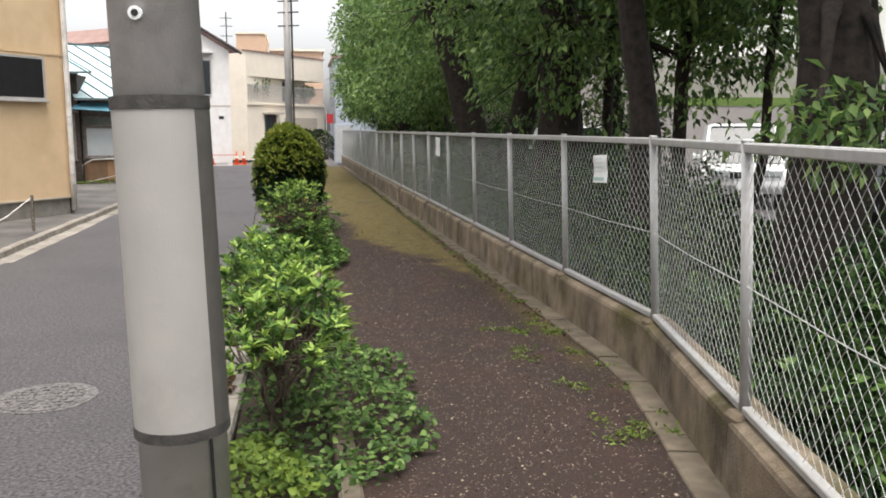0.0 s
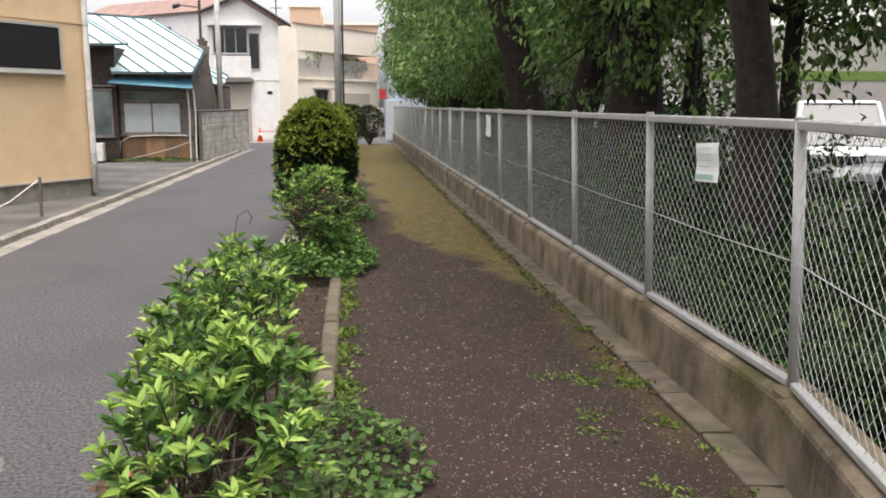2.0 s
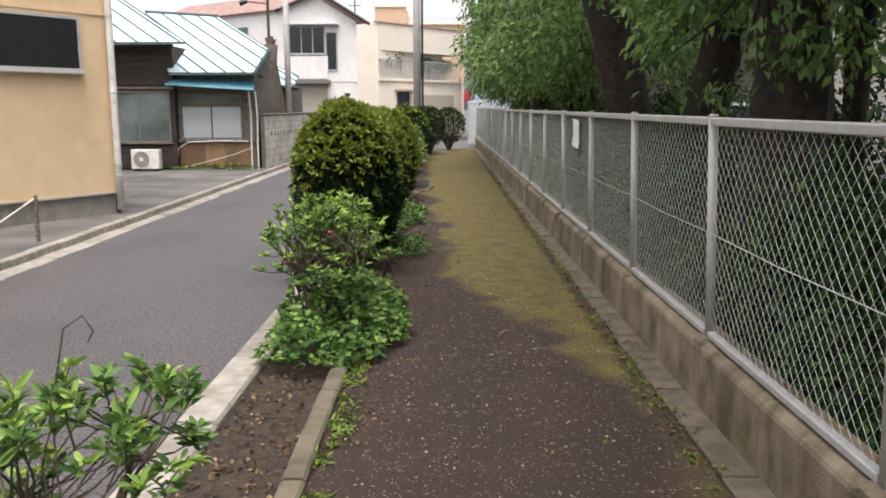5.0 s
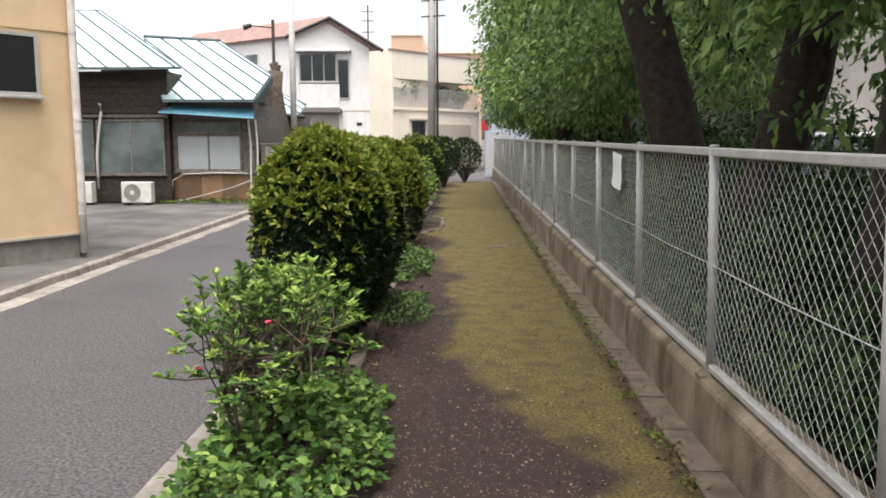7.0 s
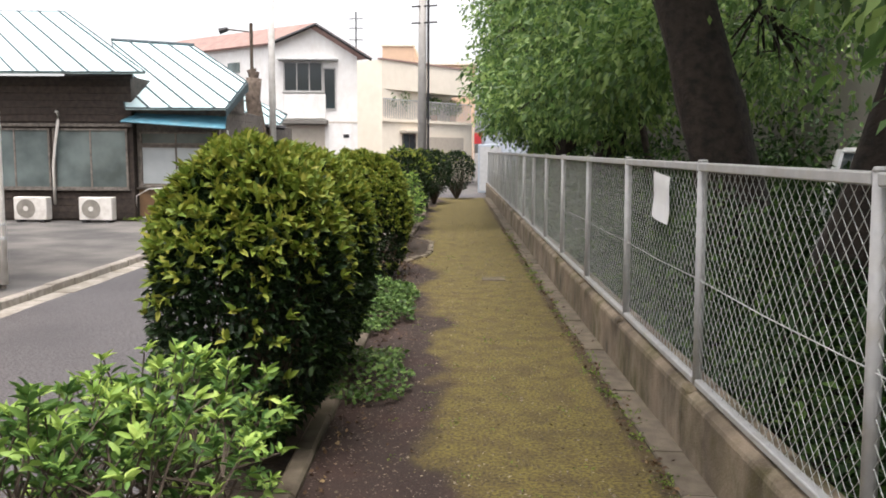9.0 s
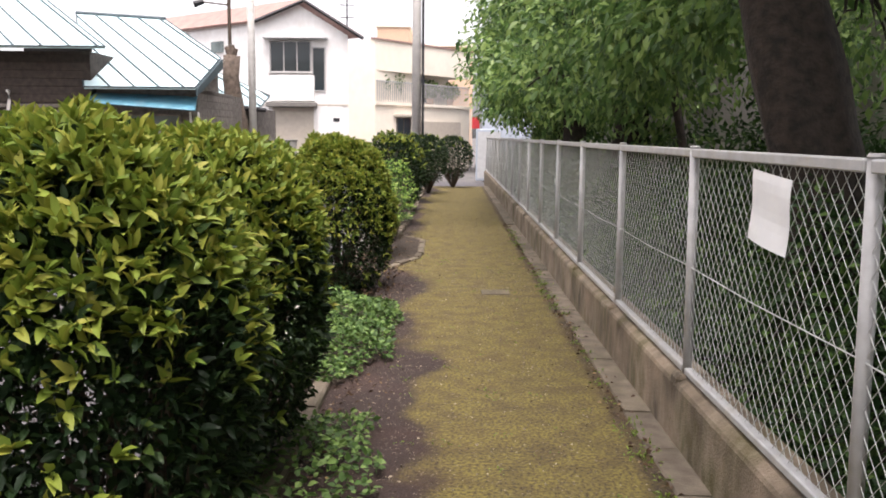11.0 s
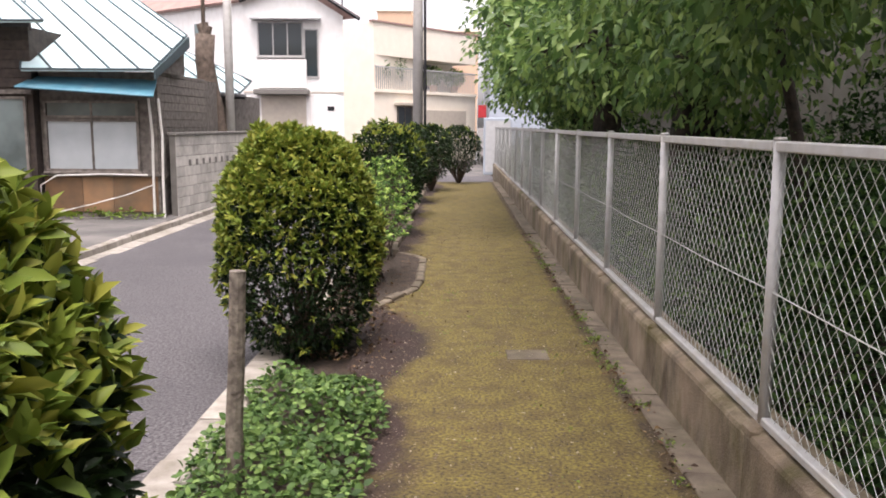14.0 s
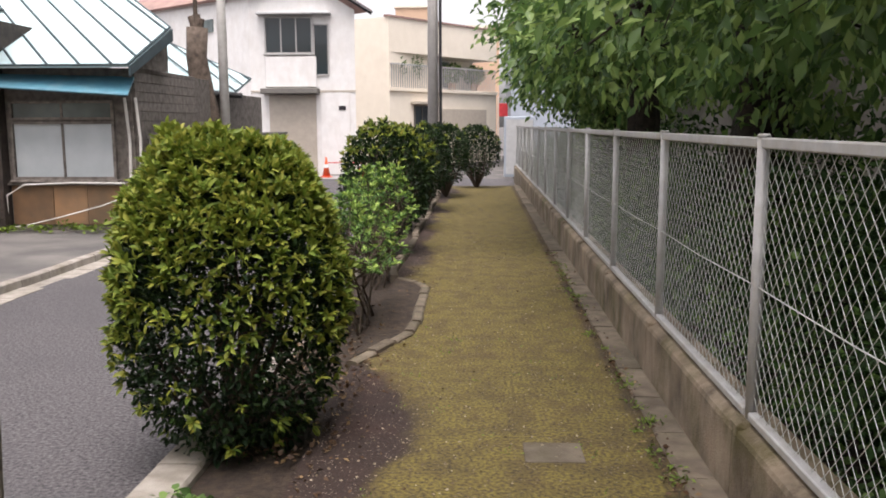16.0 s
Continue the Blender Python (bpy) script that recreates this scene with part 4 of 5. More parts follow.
tree(5.2, 9.3, 0.06, 4.5, (0.5, -0.3), crowns_at(5.5, 9.0, 3.0, 0.8, 5, 0.5, 14), 2210, "slender young tree with forked stems")
tree(5.0, 11.6, 0.06, 4.5, (0.2, 0.2), crowns_at(5.0, 11.8, 2.9, 0.8, 5, 0.5, 15), 2210, "slender young tree with forked stems")
tree(5.6, 14.6, 0.12, 5.5, (0.2, 0.2), crowns_at(5.3, 14.6, 2.7, 1.5, 12, 1.0, 16), 7650, "leafy tree behind the first row of trunks")
tree(5.8, 8.0, 0.12, 6.0, (0.2, 0.2), crowns_at(5.6, 8.2, 3.7, 1.6, 7, 1.0, 17), 2600, "leafy tree behind the first row of trunks")

def shade_crown(x, y, top, label, seed):
    """Added shade tree, crown above the view: wide boughs with heavy sprays of leaves."""
    ob = thing("tree", label, "tree", "trees behind the fence")
    r = random.Random(seed)
    bm = bmesh.new()
    trunk_tube(bm, [Vector((x, y, -0.1)), Vector((x, y, 2.0)), Vector((x + 0.2, y + 0.1, 4.5)), Vector((x, y, top))], [0.10, 0.075, 0.07, 0.05], 12, 10)
    part("trunk", bm, M_BARK, ob, smooth=True)
    ps, ds = [], []
    for k in range(14):
        e = Vector((x + r.uniform(-2.4, 2.2), y + r.uniform(-2.0, 2.0), r.uniform(5.4, top)))
        bm = rod([(x + 0.15, y + 0.1, r.uniform(4.0, 4.8)), Vector((x, y, 5.2)).lerp(e, 0.5), e], [0.06, 0.045, 0.015], 6)
        part("limb", bm, M_BARK, ob, smooth=True)
        d = unit(rng.normal(size=(480, 3)))
        ps.append(np.array(e) + d * rng.uniform(0.2, 1.25, (480, 1)) * np.array([1, 1, 0.6]))
        ds.append(d + rng.normal(size=d.shape) * 0.5 + np.array([0, 0, -0.3]))
    f = leaf_mesh("crown", np.concatenate(ps), np.concatenate(ds), 0.22, L_TREE, 0.55, 0.2, False)
    f.parent = ob
    return ob


# added trees: their out-of-view crowns darken the trunks and undergrowth below
for k, (x, y) in enumerate(((4.9, 6.3), (4.6, 9.7), (4.7, 12.4))):
    shade_crown(x, y, 8.2, "added tall tree behind the fence, its unseen dense crown giving shade", 40 + k)


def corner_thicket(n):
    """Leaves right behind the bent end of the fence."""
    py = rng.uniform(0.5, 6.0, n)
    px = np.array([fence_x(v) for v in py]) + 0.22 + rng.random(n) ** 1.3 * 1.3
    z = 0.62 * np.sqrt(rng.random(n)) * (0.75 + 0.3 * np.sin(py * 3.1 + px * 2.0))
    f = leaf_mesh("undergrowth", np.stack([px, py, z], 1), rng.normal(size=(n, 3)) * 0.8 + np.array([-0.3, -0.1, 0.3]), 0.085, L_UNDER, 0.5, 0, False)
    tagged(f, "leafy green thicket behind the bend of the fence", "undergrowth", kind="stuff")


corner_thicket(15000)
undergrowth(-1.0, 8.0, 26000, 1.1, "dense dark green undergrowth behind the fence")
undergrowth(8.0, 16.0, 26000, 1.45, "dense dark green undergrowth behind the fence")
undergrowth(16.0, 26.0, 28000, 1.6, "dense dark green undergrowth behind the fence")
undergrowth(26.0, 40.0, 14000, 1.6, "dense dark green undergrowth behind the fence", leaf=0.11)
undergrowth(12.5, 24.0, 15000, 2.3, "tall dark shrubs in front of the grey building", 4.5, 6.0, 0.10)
ground_cover("low_green_cover", 2.5, 3.5, 2.0, 10.0, 0.0, 4200, "bright low leaves at the fence's foot", L_IVY, leaf=0.07, height=0.45)
ground_cover("low_green_cover", 2.5, 3.3, 10.0, 24.0, 0.0, 4200, "bright low leaves at the fence's foot", L_IVY, leaf=0.07, height=0.42)

# ---- houses across the lane ----
def fr(o, along):
    """Local x runs along the wall, local y into the building, z up."""
    a = Vector((along[0], along[1], 0)).normalized()
    return Matrix(((a.x, -a.y, 0, o[0]), (a.y, a.x, 0, o[1]), (0, 0, 1, 0), (0, 0, 0, 1)))


def window(parent, m, x0, x1, z0, z1, glass, frame_mat, panes=2, name="window", depth=0.06, sill=True, label=""):
    """A framed sliding window standing a little proud of its wall; frame, sill and each pane are pieces of it."""
    t = 0.045
    bm = box(x0, x1, -depth, 0.02, z1 - t, z1, m=m)
    box(x0, x1, -depth, 0.02, z0, z0 + t, bm=bm, m=m)
    box(x0, x0 + t, -depth, 0.02, z0 + t, z1 - t, bm=bm, m=m)
    box(x1 - t, x1, -depth, 0.02, z0 + t, z1 - t, bm=bm, m=m)
    w = part(name, bm, frame_mat, parent, label)
    inner = (x1 - x0 - 2 * t) / panes
    for k in range(panes):
        a = x0 + t + k * inner
        part("pane", box(a + 0.01, a + inner - 0.01, -depth * 0.35 - 0.008 * (k % 2), -depth * 0.35 - 0.002 + 0.004, z0 + t, z1 - t, m=m), glass, w)
        if k:
            part("stile", box(a - 0.02, a + 0.02, -depth * 0.7, 0.0, z0 + t, z1 - t, m=m), frame_mat, w)
    if sill:
        part("sill", box(x0 - 0.04, x1 + 0.04, -depth - 0.05, 0.0, z0 - 0.045, z0 - 0.002, bev=0.006, m=m), frame_mat, w)
    return w


def boards(parent, m, x0, x1, z0, z1, step, material, name="board"):
    z = z0
    while z < z1 - 0.02:
        h = min(step, z1 - z)
        part(name, box(x0, x1, -0.024, 0.0, z + 0.004, z + h - 0.004, bev=0.004, m=m @ Matrix.Translation((0, 0, 0))), material, parent)
        z += step


def roof_plane(parent, corners, seam, step, thick=0.05):
    """A sheet-metal roof plane with raised standing seams running along `seam`."""
    part("roof_sheet", slab(corners, thick), M_ROOF, parent, "pale blue sheet-metal roofing")
    pts = [Vector(c) for c in corners]
    s = Vector(seam).normalized()
    nrm = (pts[1] - pts[0]).cross(pts[2] - pts[0]).normalized()
    if nrm.z < 0:
        nrm = -nrm
    t = nrm.cross(s)
    vals = [p.dot(t) for p in pts]
    v = min(vals) + 0.12
    while v < max(vals) - 0.05:
        hits = []
        for a, b in zip(pts, pts[1:] + pts[:1]):
            da, db = a.dot(t) - v, b.dot(t) - v
            if da * db < 0:
                hits.append(a.lerp(b, da / (da - db)))
        if len(hits) == 2:
            p, q = hits
            bm = rod([p + nrm * 0.014, q + nrm * 0.014], 0.021, 6)
            part("roof_seam", bm, M_SEAM, parent)
        v += step
    for a, b in zip(pts, pts[1:] + pts[:1]):
        part("roof_edge", rod([a, b], 0.019, 6), M_SEAM, parent)


# yellow house: the wall beside the lane
YM = fr((-4.60, 18.72), (-0.53, -0.85))
yh = thing("yellow_house", "yellow stucco house with grey footing beside the lane", "house")
YMi = YM @ Matrix.Diagonal((1, -1, 1, 1))
part("wall", box(0, 9, 0, 6, 0.24, 6.6, m=YMi), M_YELLOW, yh)
part("footing", box(0.03, 9, 0.03, 5.9, LOT_Z - 0.1, 0.238, m=YMi), M_FOOT, yh, "stained grey concrete footing")
part("drip_edge", box(0, 9, -0.03, 0.0, 0.24, 0.275, m=YMi), M_SHUTTER, yh)
part("moulding", box(0, 9, -0.018, 0.0, 3.12, 3.17, m=YMi), M_YELLOW, yh)
part("corner_board", box(-0.05, 0.0, 0.0, 0.20, LOT_Z, 6.6, m=YMi), M_WOODG, yh, "grey corner board")
wy = window(yh, YMi, 0.55, 2.0, 2.22, 3.06, M_GLASS, M_ALU, 1, "window")
part("insect_screen", box(0.60, 1.95, -0.052, -0.046, 2.27, 3.01, m=YMi), M_DARKMETAL, wy, "dark insect screen")
pipe = part("downpipe", rod([YMi @ Vector((0.04, -0.10, z)) for z in (-0.02, 1, 2, 3, 4.5, 6.5)], 0.056, 14), M_PVC, yh, "white plastic rainwater pipe", smooth=True)
for z in (0.55, 0.72, 1.75, 1.9, 3.12, 4.4):
    part("pipe_clip", rod([YMi @ Vector((0.04, -0.10, z - 0.015)), YMi @ Vector((0.04, -0.10, z + 0.015))], 0.064, 14), M_STEEL, pipe)

# short post with a slack rope in front of the yellow house
rope_post = thing("rope_post", "thin weathered post holding a slack rope", "post", at=(-4.50, 15.6, LOT_Z))
part("post", rod([(0, 0, -0.05), (0.01, 0, 0.62)], 0.028, 8), M_STAKE, rope_post)
part("rope", rod([(0, -0.01, 0.58), (-0.25, -0.55, 0.30), (-0.45, -1.1, 0.16), (-0.65, -1.7, 0.14), (-0.85, -2.3, 0.25)], 0.011, 6), M_PVC, rope_post, "grey slack rope")

# dark wooden house
DM = fr((-12.0, 28.8), (1, 0))
dh = thing("dark_wooden_house", "old dark-boarded wooden house with a pale metal roof", "house")
part("wall", box(-12.0, -6.72, 28.80, 33.2, LOT_Z - 0.1, 3.36), M_WOOD, dh)
boards(dh, DM, 0, 5.28, 2.28, 3.36, 0.17, M_WOOD)
boards(dh, DM, 0, 5.28, -0.05, 0.60, 0.16, M_WOOD)
window(dh, DM, 1.55, 3.28, 0.68, 2.12, M_GLASS_MID, M_WOODG, 2, label="wooden window frame with grey glass")
window(dh, DM, 3.36, 5.16, 0.68, 2.12, M_GLASS_MID, M_WOODG, 2, label="wooden window frame with grey glass")
part("lintel", box(0, 5.3, -0.09, 0.0, 2.16, 2.24, bev=0.01, m=DM), M_WOODG, dh)
part("pipe", rod([(-8.62, 28.68, 0.3), (-8.62, 28.68, 1.2), (-8.55, 28.66, 1.7), (-8.45, 28.66, 2.3), (-8.46, 28.68, 2.5), (-8.55, 28.8, 2.52)], 0.035, 8), M_PVC, dh, "white bent pipe", smooth=True)
roof_plane(dh, [(-12.5, 28.10, 3.40), (-6.11, 28.10, 3.40), (-10.02, 32.72, 5.48), (-12.5, 32.72, 5.48)], (-3.91, 4.62, 2.08), 0.46)
part("gable_board", slab([(-6.72, 28.82, 3.30), (-6.72, 28.82, 3.62), (-10.1, 32.72, 5.36), (-10.1, 32.72, 3.3)], 0.04), M_WOOD, dh)

# grey wooden house with the blue awning
GM = fr((-6.70, 29.0), (1, 0))
gh = thing("grey_wooden_house", "small grey-boarded house with a pale blue metal roof", "house")
part("wall", box(-6.70, -4.52, 29.0, 33.0, LOT_Z - 0.1, 2.58), M_WOODG, gh)
side = fr((-4.52, 29.0), (0, 1))
boards(gh, side, 0, 3.0, 0.6, 2.6, 0.16, M_WOODG)
part("side_board", slab([(-4.50, 29.05, 2.58), (-4.36, 30.2, 2.58), (-4.36, 30.2, 3.28), (-4.5, 29.05, 2.66)], 0.03), M_WOODG, gh)
window(gh, GM, 0.08, 1.84, 0.76, 1.72, M_GLASS_PALE, M_WOODG, 2, label="grey wooden frame with frosted panes")
window(gh, GM, 0.08, 1.84, 1.74, 2.06, M_GLASS_MID, M_WOODG, 2, sill=False)
for k, (a, b) in enumerate(((0.02, 0.72), (0.73, 1.30), (1.31, 2.14))):
    part("lower_panel", box(a, b, -0.022, 0.0, 0.0, 0.66, bev=0.004, m=GM), M_PANEL, gh, "rust-stained wall panel")
part("ledge", box(-0.04, 2.2, -0.07, 0.0, 0.66, 0.705, bev=0.008, m=GM), M_WOODG, gh)
part("post", box(2.02, 2.16, -0.04, 0.0, 0.71, 2.5, bev=0.01, m=GM), M_WOODG, gh)
for x in (-4.62, -4.44):
    part("drain_pipe", rod([(x, 28.93, -0.1), (x, 28.93, 0.6), (x + 0.02, 28.93, 1.4), (x - 0.02, 28.9, 2.1)], 0.025, 8), M_PVC, gh, "pale drain pipe")
awn = part("awning", slab([(-6.85, 28.42, 2.30), (-4.38, 28.42, 2.14), (-4.50, 29.0, 2.44), (-6.75, 29.0, 2.50)], 0.03), M_AWN, gh, "bright blue metal awning")
part("awning_lip", rod([(-6.85, 28.42, 2.285), (-4.38, 28.42, 2.125)], 0.022, 6), M_AWN, awn)
roof_plane(gh, [(-6.74, 28.45, 2.60), (-4.38, 28.45, 2.60), (-4.28, 30.16, 3.36), (-6.41, 32.82, 4.56), (-8.89, 33.2, 4.74)], (-2.13, 2.66, 1.2), 0.42)
part("barge_board", slab([(-4.36, 28.45, 2.42), (-4.36, 28.45, 2.58), (-4.26, 30.16, 3.33), (-4.26, 30.16, 3.12)], 0.03), M_SEAM, gh, "dark blue barge board")
part("hose", rod([(-6.75, 28.9, -0.05), (-6.72, 28.88, 0.5), (-6.4, 28.86, 0.68), (-5.6, 28.86, 0.71), (-4.7, 28.86, 0.7)], 0.018, 6), M_PVC, gh, "white pipe along the wall")
part("rope", rod([(-6.97, 28.86, -0.08), (-6.4, 28.86, 0.0), (-5.77, 28.86, 0.15), (-5.1, 28.86, 0.33), (-4.60, 28.90, 0.52)], 0.012, 6), M_PVC, gh, "pale slack rope along the wall")
part("ridge_cap", rod([(-6.41, 32.82, 4.58), (-8.89, 33.2, 4.76)], 0.05, 6), M_SEAM, gh)

# lean-to behind, between the grey house and the white one
lt = thing("lean_to", "low lean-to shed with a blue sheet roof", "shed")
part("wall", box(-6.4, -4.45, 34.0, 37.0, LOT_Z - 0.1, 2.35), M_WOODG, lt)
roof_plane(lt, [(-6.6, 33.7, 2.55), (-4.2, 33.7, 2.35), (-4.3, 35.5, 2.75), (-6.6, 36.5, 3.7)], (-0.9, 1, 0.5), 0.45)
part("gutter", rod([(-6.6, 33.55, 2.45), (-4.0, 33.6, 2.28)], 0.06, 8), M_DARKMETAL, lt)
window(lt, fr((-5.3, 34.0), (1, 0)), 0.0, 0.7, 1.2, 2.1, M_GLASS_MID, M_WOODG, 2)


def ac_unit(x, y, label):
    ob = thing("air_conditioner", label, "air conditioner", "outdoor units by the wooden house", at=(x, y, LOT_Z))
    part("body", box(-0.39, 0.39, -0.14, 0.14, 0.06, 0.60, bev=0.015), M_PVC, ob)
    part("fan_grille", rod([(-0.10, -0.138, 0.33), (-0.10, -0.152, 0.33)], 0.22, 24), M_FOOT, ob, "round grey fan grille")
    part("fan_hub", rod([(-0.10, -0.150, 0.33), (-0.10, -0.160, 0.33)], 0.06, 12), M_PVC, ob)
    for s in (-0.28, 0.28):
        part("foot", box(s - 0.05, s + 0.05, -0.15, 0.15, 0.0, 0.062), M_DARKMETAL, ob)
    return ob


ac_unit(-9.0, 28.35, "white outdoor air conditioner beside the dark wall")
ac_unit(-7.45, 28.35, "white outdoor air conditioner on the ground")
ground_cover("weed_strip", -7.0, -4.3, 28.45, 28.95, LOT_Z, 380, "weeds growing along the house foot", L_WEED, leaf=0.08, height=0.14)

# concrete block wall beside the lane
bw = thing("wall_block_garden", "stained grey concrete block garden wall", "wall", kind="structure")
BM_ = fr((-4.28, 29.25), (0.075, 1))
L = 7.4
part("core", box(0, L, 0.012, 0.13, -0.15, 1.42, m=BM_), M_MORTAR, bw)
part("coping", box(-0.02, L + 0.02, -0.02, 0.16, 1.42, 1.48, bev=0.01, m=BM_), M_MORTAR, bw, "dark mossy coping")
for row in range(8):
    x = -0.2 * (row % 2)
    while x < L:
        a, b = max(0, x) + 0.005, min(L, x + 0.4) - 0.005
        if b - a > 0.03:
            part("block", box(a, b, 0.0, 0.03, -0.15 + row * 0.196 + 0.005, -0.15 + row * 0.196 + 0.191, bev=0.004, m=BM_), M_BLOCK, bw)
        x += 0.4
for k in range(9):
    part("vent_hole", box(0.6 + k * 0.36, 0.72 + k * 0.36, -0.004, 0.006, 0.83, 0.95, m=BM_), M_MORTAR, bw)

# lopped trunk and slim poles behind the wall
lop = thing("lopped_tree_trunk", "bare lopped tree trunk with sawn stubs", "tree")
part("trunk", rod([(-4.62, 33.35, -0.1), (-4.62, 33.35, 1.4), (-4.78, 33.35, 2.3), (-4.88, 33.35, 3.1), (-4.84, 33.35, 3.7)], [0.32, 0.30, 0.25, 0.22, 0.23], 12), M_LOPPED, lop, smooth=True)
for dx, dz in ((-0.12, 0.22), (0.10, 0.17), (0.0, 0.26)):
    part("stub", rod([(-4.84, 33.35, 3.6), (-4.84 + dx, 33.33, 3.72 + dz)], [0.11, 0.08], 8), M_LOPPED, lop)
sp = thing("slim_steel_pole", "slim pale grey steel pole behind the wall", "pole")
part("shaft", rod([(-4.30, 33.3, -0.1), (-4.30, 33.3, 9.5)], [0.105, 0.085], 16), M_PVC, sp, smooth=True)
ap = thing("antenna_mast", "thin rusty mast with a small lamp arm", "antenna")
part("mast", rod([(-4.95, 33.6, 0), (-4.95, 33.6, 5.3)], 0.05, 8), M_TWIG, ap)
part("arm", rod([(-4.95, 33.6, 5.05), (-5.7, 33.5, 5.12)], 0.022, 6), M_TWIG, ap)
part("lamp", rod([(-5.6, 33.5, 5.12), (-5.85, 33.5, 5.05)], [0.06, 0.09], 8), M_DARKMETAL, ap)

# white house with its gable
wh = thing("white_house", "two-storey white stucco house with a rust-red roof", "house")
back = Vector((-7.5, 6.0, 0))
C, D, A = Vector((-6.85, 45, 0)), Vector((-3.15, 45, 0)), Vector((-5.2, 45, 6.85))
bm = bmesh.new()
prof = [C + Vector((0, 0, -0.3)), D + Vector((0, 0, -0.3)), D + Vector((0, 0, 5.62)), A, C + Vector((0, 0, 6.12))]
f0 = [bm.verts.new(p) for p in prof]
f1 = [bm.verts.new(p + back) for p in prof]
bm.faces.new(f0)
bm.faces.new(f1[::-1])
for i in range(5):
    j = (i + 1) % 5
    bm.faces.new((f1[i], f1[j], f0[j], f0[i]))
bmesh.ops.recalc_face_normals(bm, faces=bm.faces)
part("wall", bm, M_WHITE, wh)
ov = Vector((0.35, -0.28, 0))
up = Vector((0, 0, 0.10))
roof = part("roof", slab([C + Vector((-0.35, 0, 6.0)) + ov + up, A + ov + up, A + back + up, C + Vector((-0.35, 0, 6.0)) + back + up], 0.1), M_RUST, wh, "rust-red sheet roof")
part("roof", slab([D + Vector((0.3, 0, 5.42)) + ov + up, A + ov + up, A + back + up, D + Vector((0.3, 0, 5.42)) + back + up], 0.1), M_RUST, wh, "rust-red sheet roof")
part("verge", rod([C + Vector((-0.3, -0.3, 6.0)) + ov, A + ov + Vector((0, -0.02, 0.02)), D + Vector((0.3, -0.02, 5.42)) + ov], 0.08, 6), M_DARKMETAL, wh, "dark weathered verge")
WM = fr((0, 45), (1, 0))
window(wh, WM, -6.3, -4.62, 4.1, 5.35, M_GLASS, M_ALU, 3, label="sliding window with grey shutters")
window(wh, WM, -4.60, -4.05, 3.35, 5.1, M_GLASS, M_ALU, 1, sill=False)
part("window_hood", box(-6.5, -3.95, -0.4, 0.0, 5.4, 5.48, bev=0.02, m=WM), M_STEEL, wh)
part("balcony_panel", box(-6.3, -4.5, -0.09, -0.0, 2.95, 4.0, bev=0.02, m=WM), M_WHITE, wh)
part("shutter_hood", box(-6.4, -4.4, -0.5, 0.0, 2.72, 2.9, bev=0.02, m=WM), M_MORTAR, wh)
sh = part("shutter", box(-6.2, -4.55, -0.05, 0.0, -0.1, 2.7, m=WM), M_SHUTTER, wh, "closed beige roller shutter")
for k in range(26):
    part("slat", box(-6.2, -4.55, -0.066, -0.052, -0.08 + k * 0.107, -0.08 + k * 0.107 + 0.09, m=WM), M_SHUTTER, sh)
part("patch", box(-4.4, -3.35, -0.03, 0.0, -0.1, 2.75, bev=0.01, m=WM), M_WHITE, wh)
part("crack_patch", box(-3.75, -3.5, -0.045, -0.028, 2.15, 2.3, m=WM), M_DARKMETAL, wh)
part("band", box(-6.85, -3.15, -0.025, 0.0, 2.78, 2.84, m=WM), M_SHUTTER, wh)
SM = fr((C.x, C.y), (-back.x, -back.y)) @ Matrix.Translation((0, 0, 0))
part("side_window", box(-2.9, -2.1, -0.06, 0.02, 5.0, 5.45, m=SM), M_GLASS_MID, wh)
part("roof_aerial", rod([(-3.3, 46, 5.6), (-3.3, 46, 7.6)], 0.03, 6), M_DARKMETAL, wh)
for z in (6.4, 6.9, 7.3):
    part("aerial_bar", rod([(-3.6, 46, z), (-3.0, 46, z)], 0.02, 5), M_DARKMETAL, wh)

# cream building with its balcony
cb = thing("cream_building", "two-storey cream building with a planted balcony", "building")
K = (-2.69, 52.0)
CM = fr(K, (4.4, 6.0))
part("wall", box(0, 8.0, 0, 7, -0.2, 3.2, m=CM), M_CREAM, cb)
part("upper_wall", box(0, 8.0, 1.5, 7, 3.2, 6.2, m=CM), M_CREAM, cb)
CL = fr((-4.4, 53.0), (1.71, -1.0))
part("side_wall", box(0, 1.98, 0, 4, -0.2, 6.2, m=CL), M_CREAM, cb)
part("front_wall", box(0.003, 8.0, 0.01, 1.49, 4.75, 6.2, m=CM), M_CREAM, cb)
part("parapet", box(-0.1, 8.1, -0.06, 0.2, 6.2, 6.28, m=CM), M_RUST, cb, "dark parapet capping")
part("corner_wall", box(0.0, 0.12, 0.005, 1.5, 3.2, 4.75, m=CM), M_CREAM, cb)
rail = part("balcony_rail", box(0.05, 7.9, -0.06, -0.01, 4.22, 4.28, m=CM), M_FENCE, cb)
for k in range(54):
    x = 0.1 + k * 0.145
    part("baluster", box(x, x + 0.035, -0.05, -0.02, 3.25, 4.22, m=CM), M_FENCE, rail)
part("balcony_slab", box(-0.03, 7.95, -0.12, 0.0, 3.1, 3.24, m=CM), M_CREAM, cb)
window(cb, CM @ Matrix.Translation((0, 1.5, 0)), 2.2, 6.0, 3.4, 4.7, M_GLASS_MID, M_ALU, 3, sill=False)
part("garage_shutter", box(3.6, 7.1, -0.04, 0.0, -0.1, 2.35, m=CM), M_SHUTTER, cb, "pale closed garage shutter")
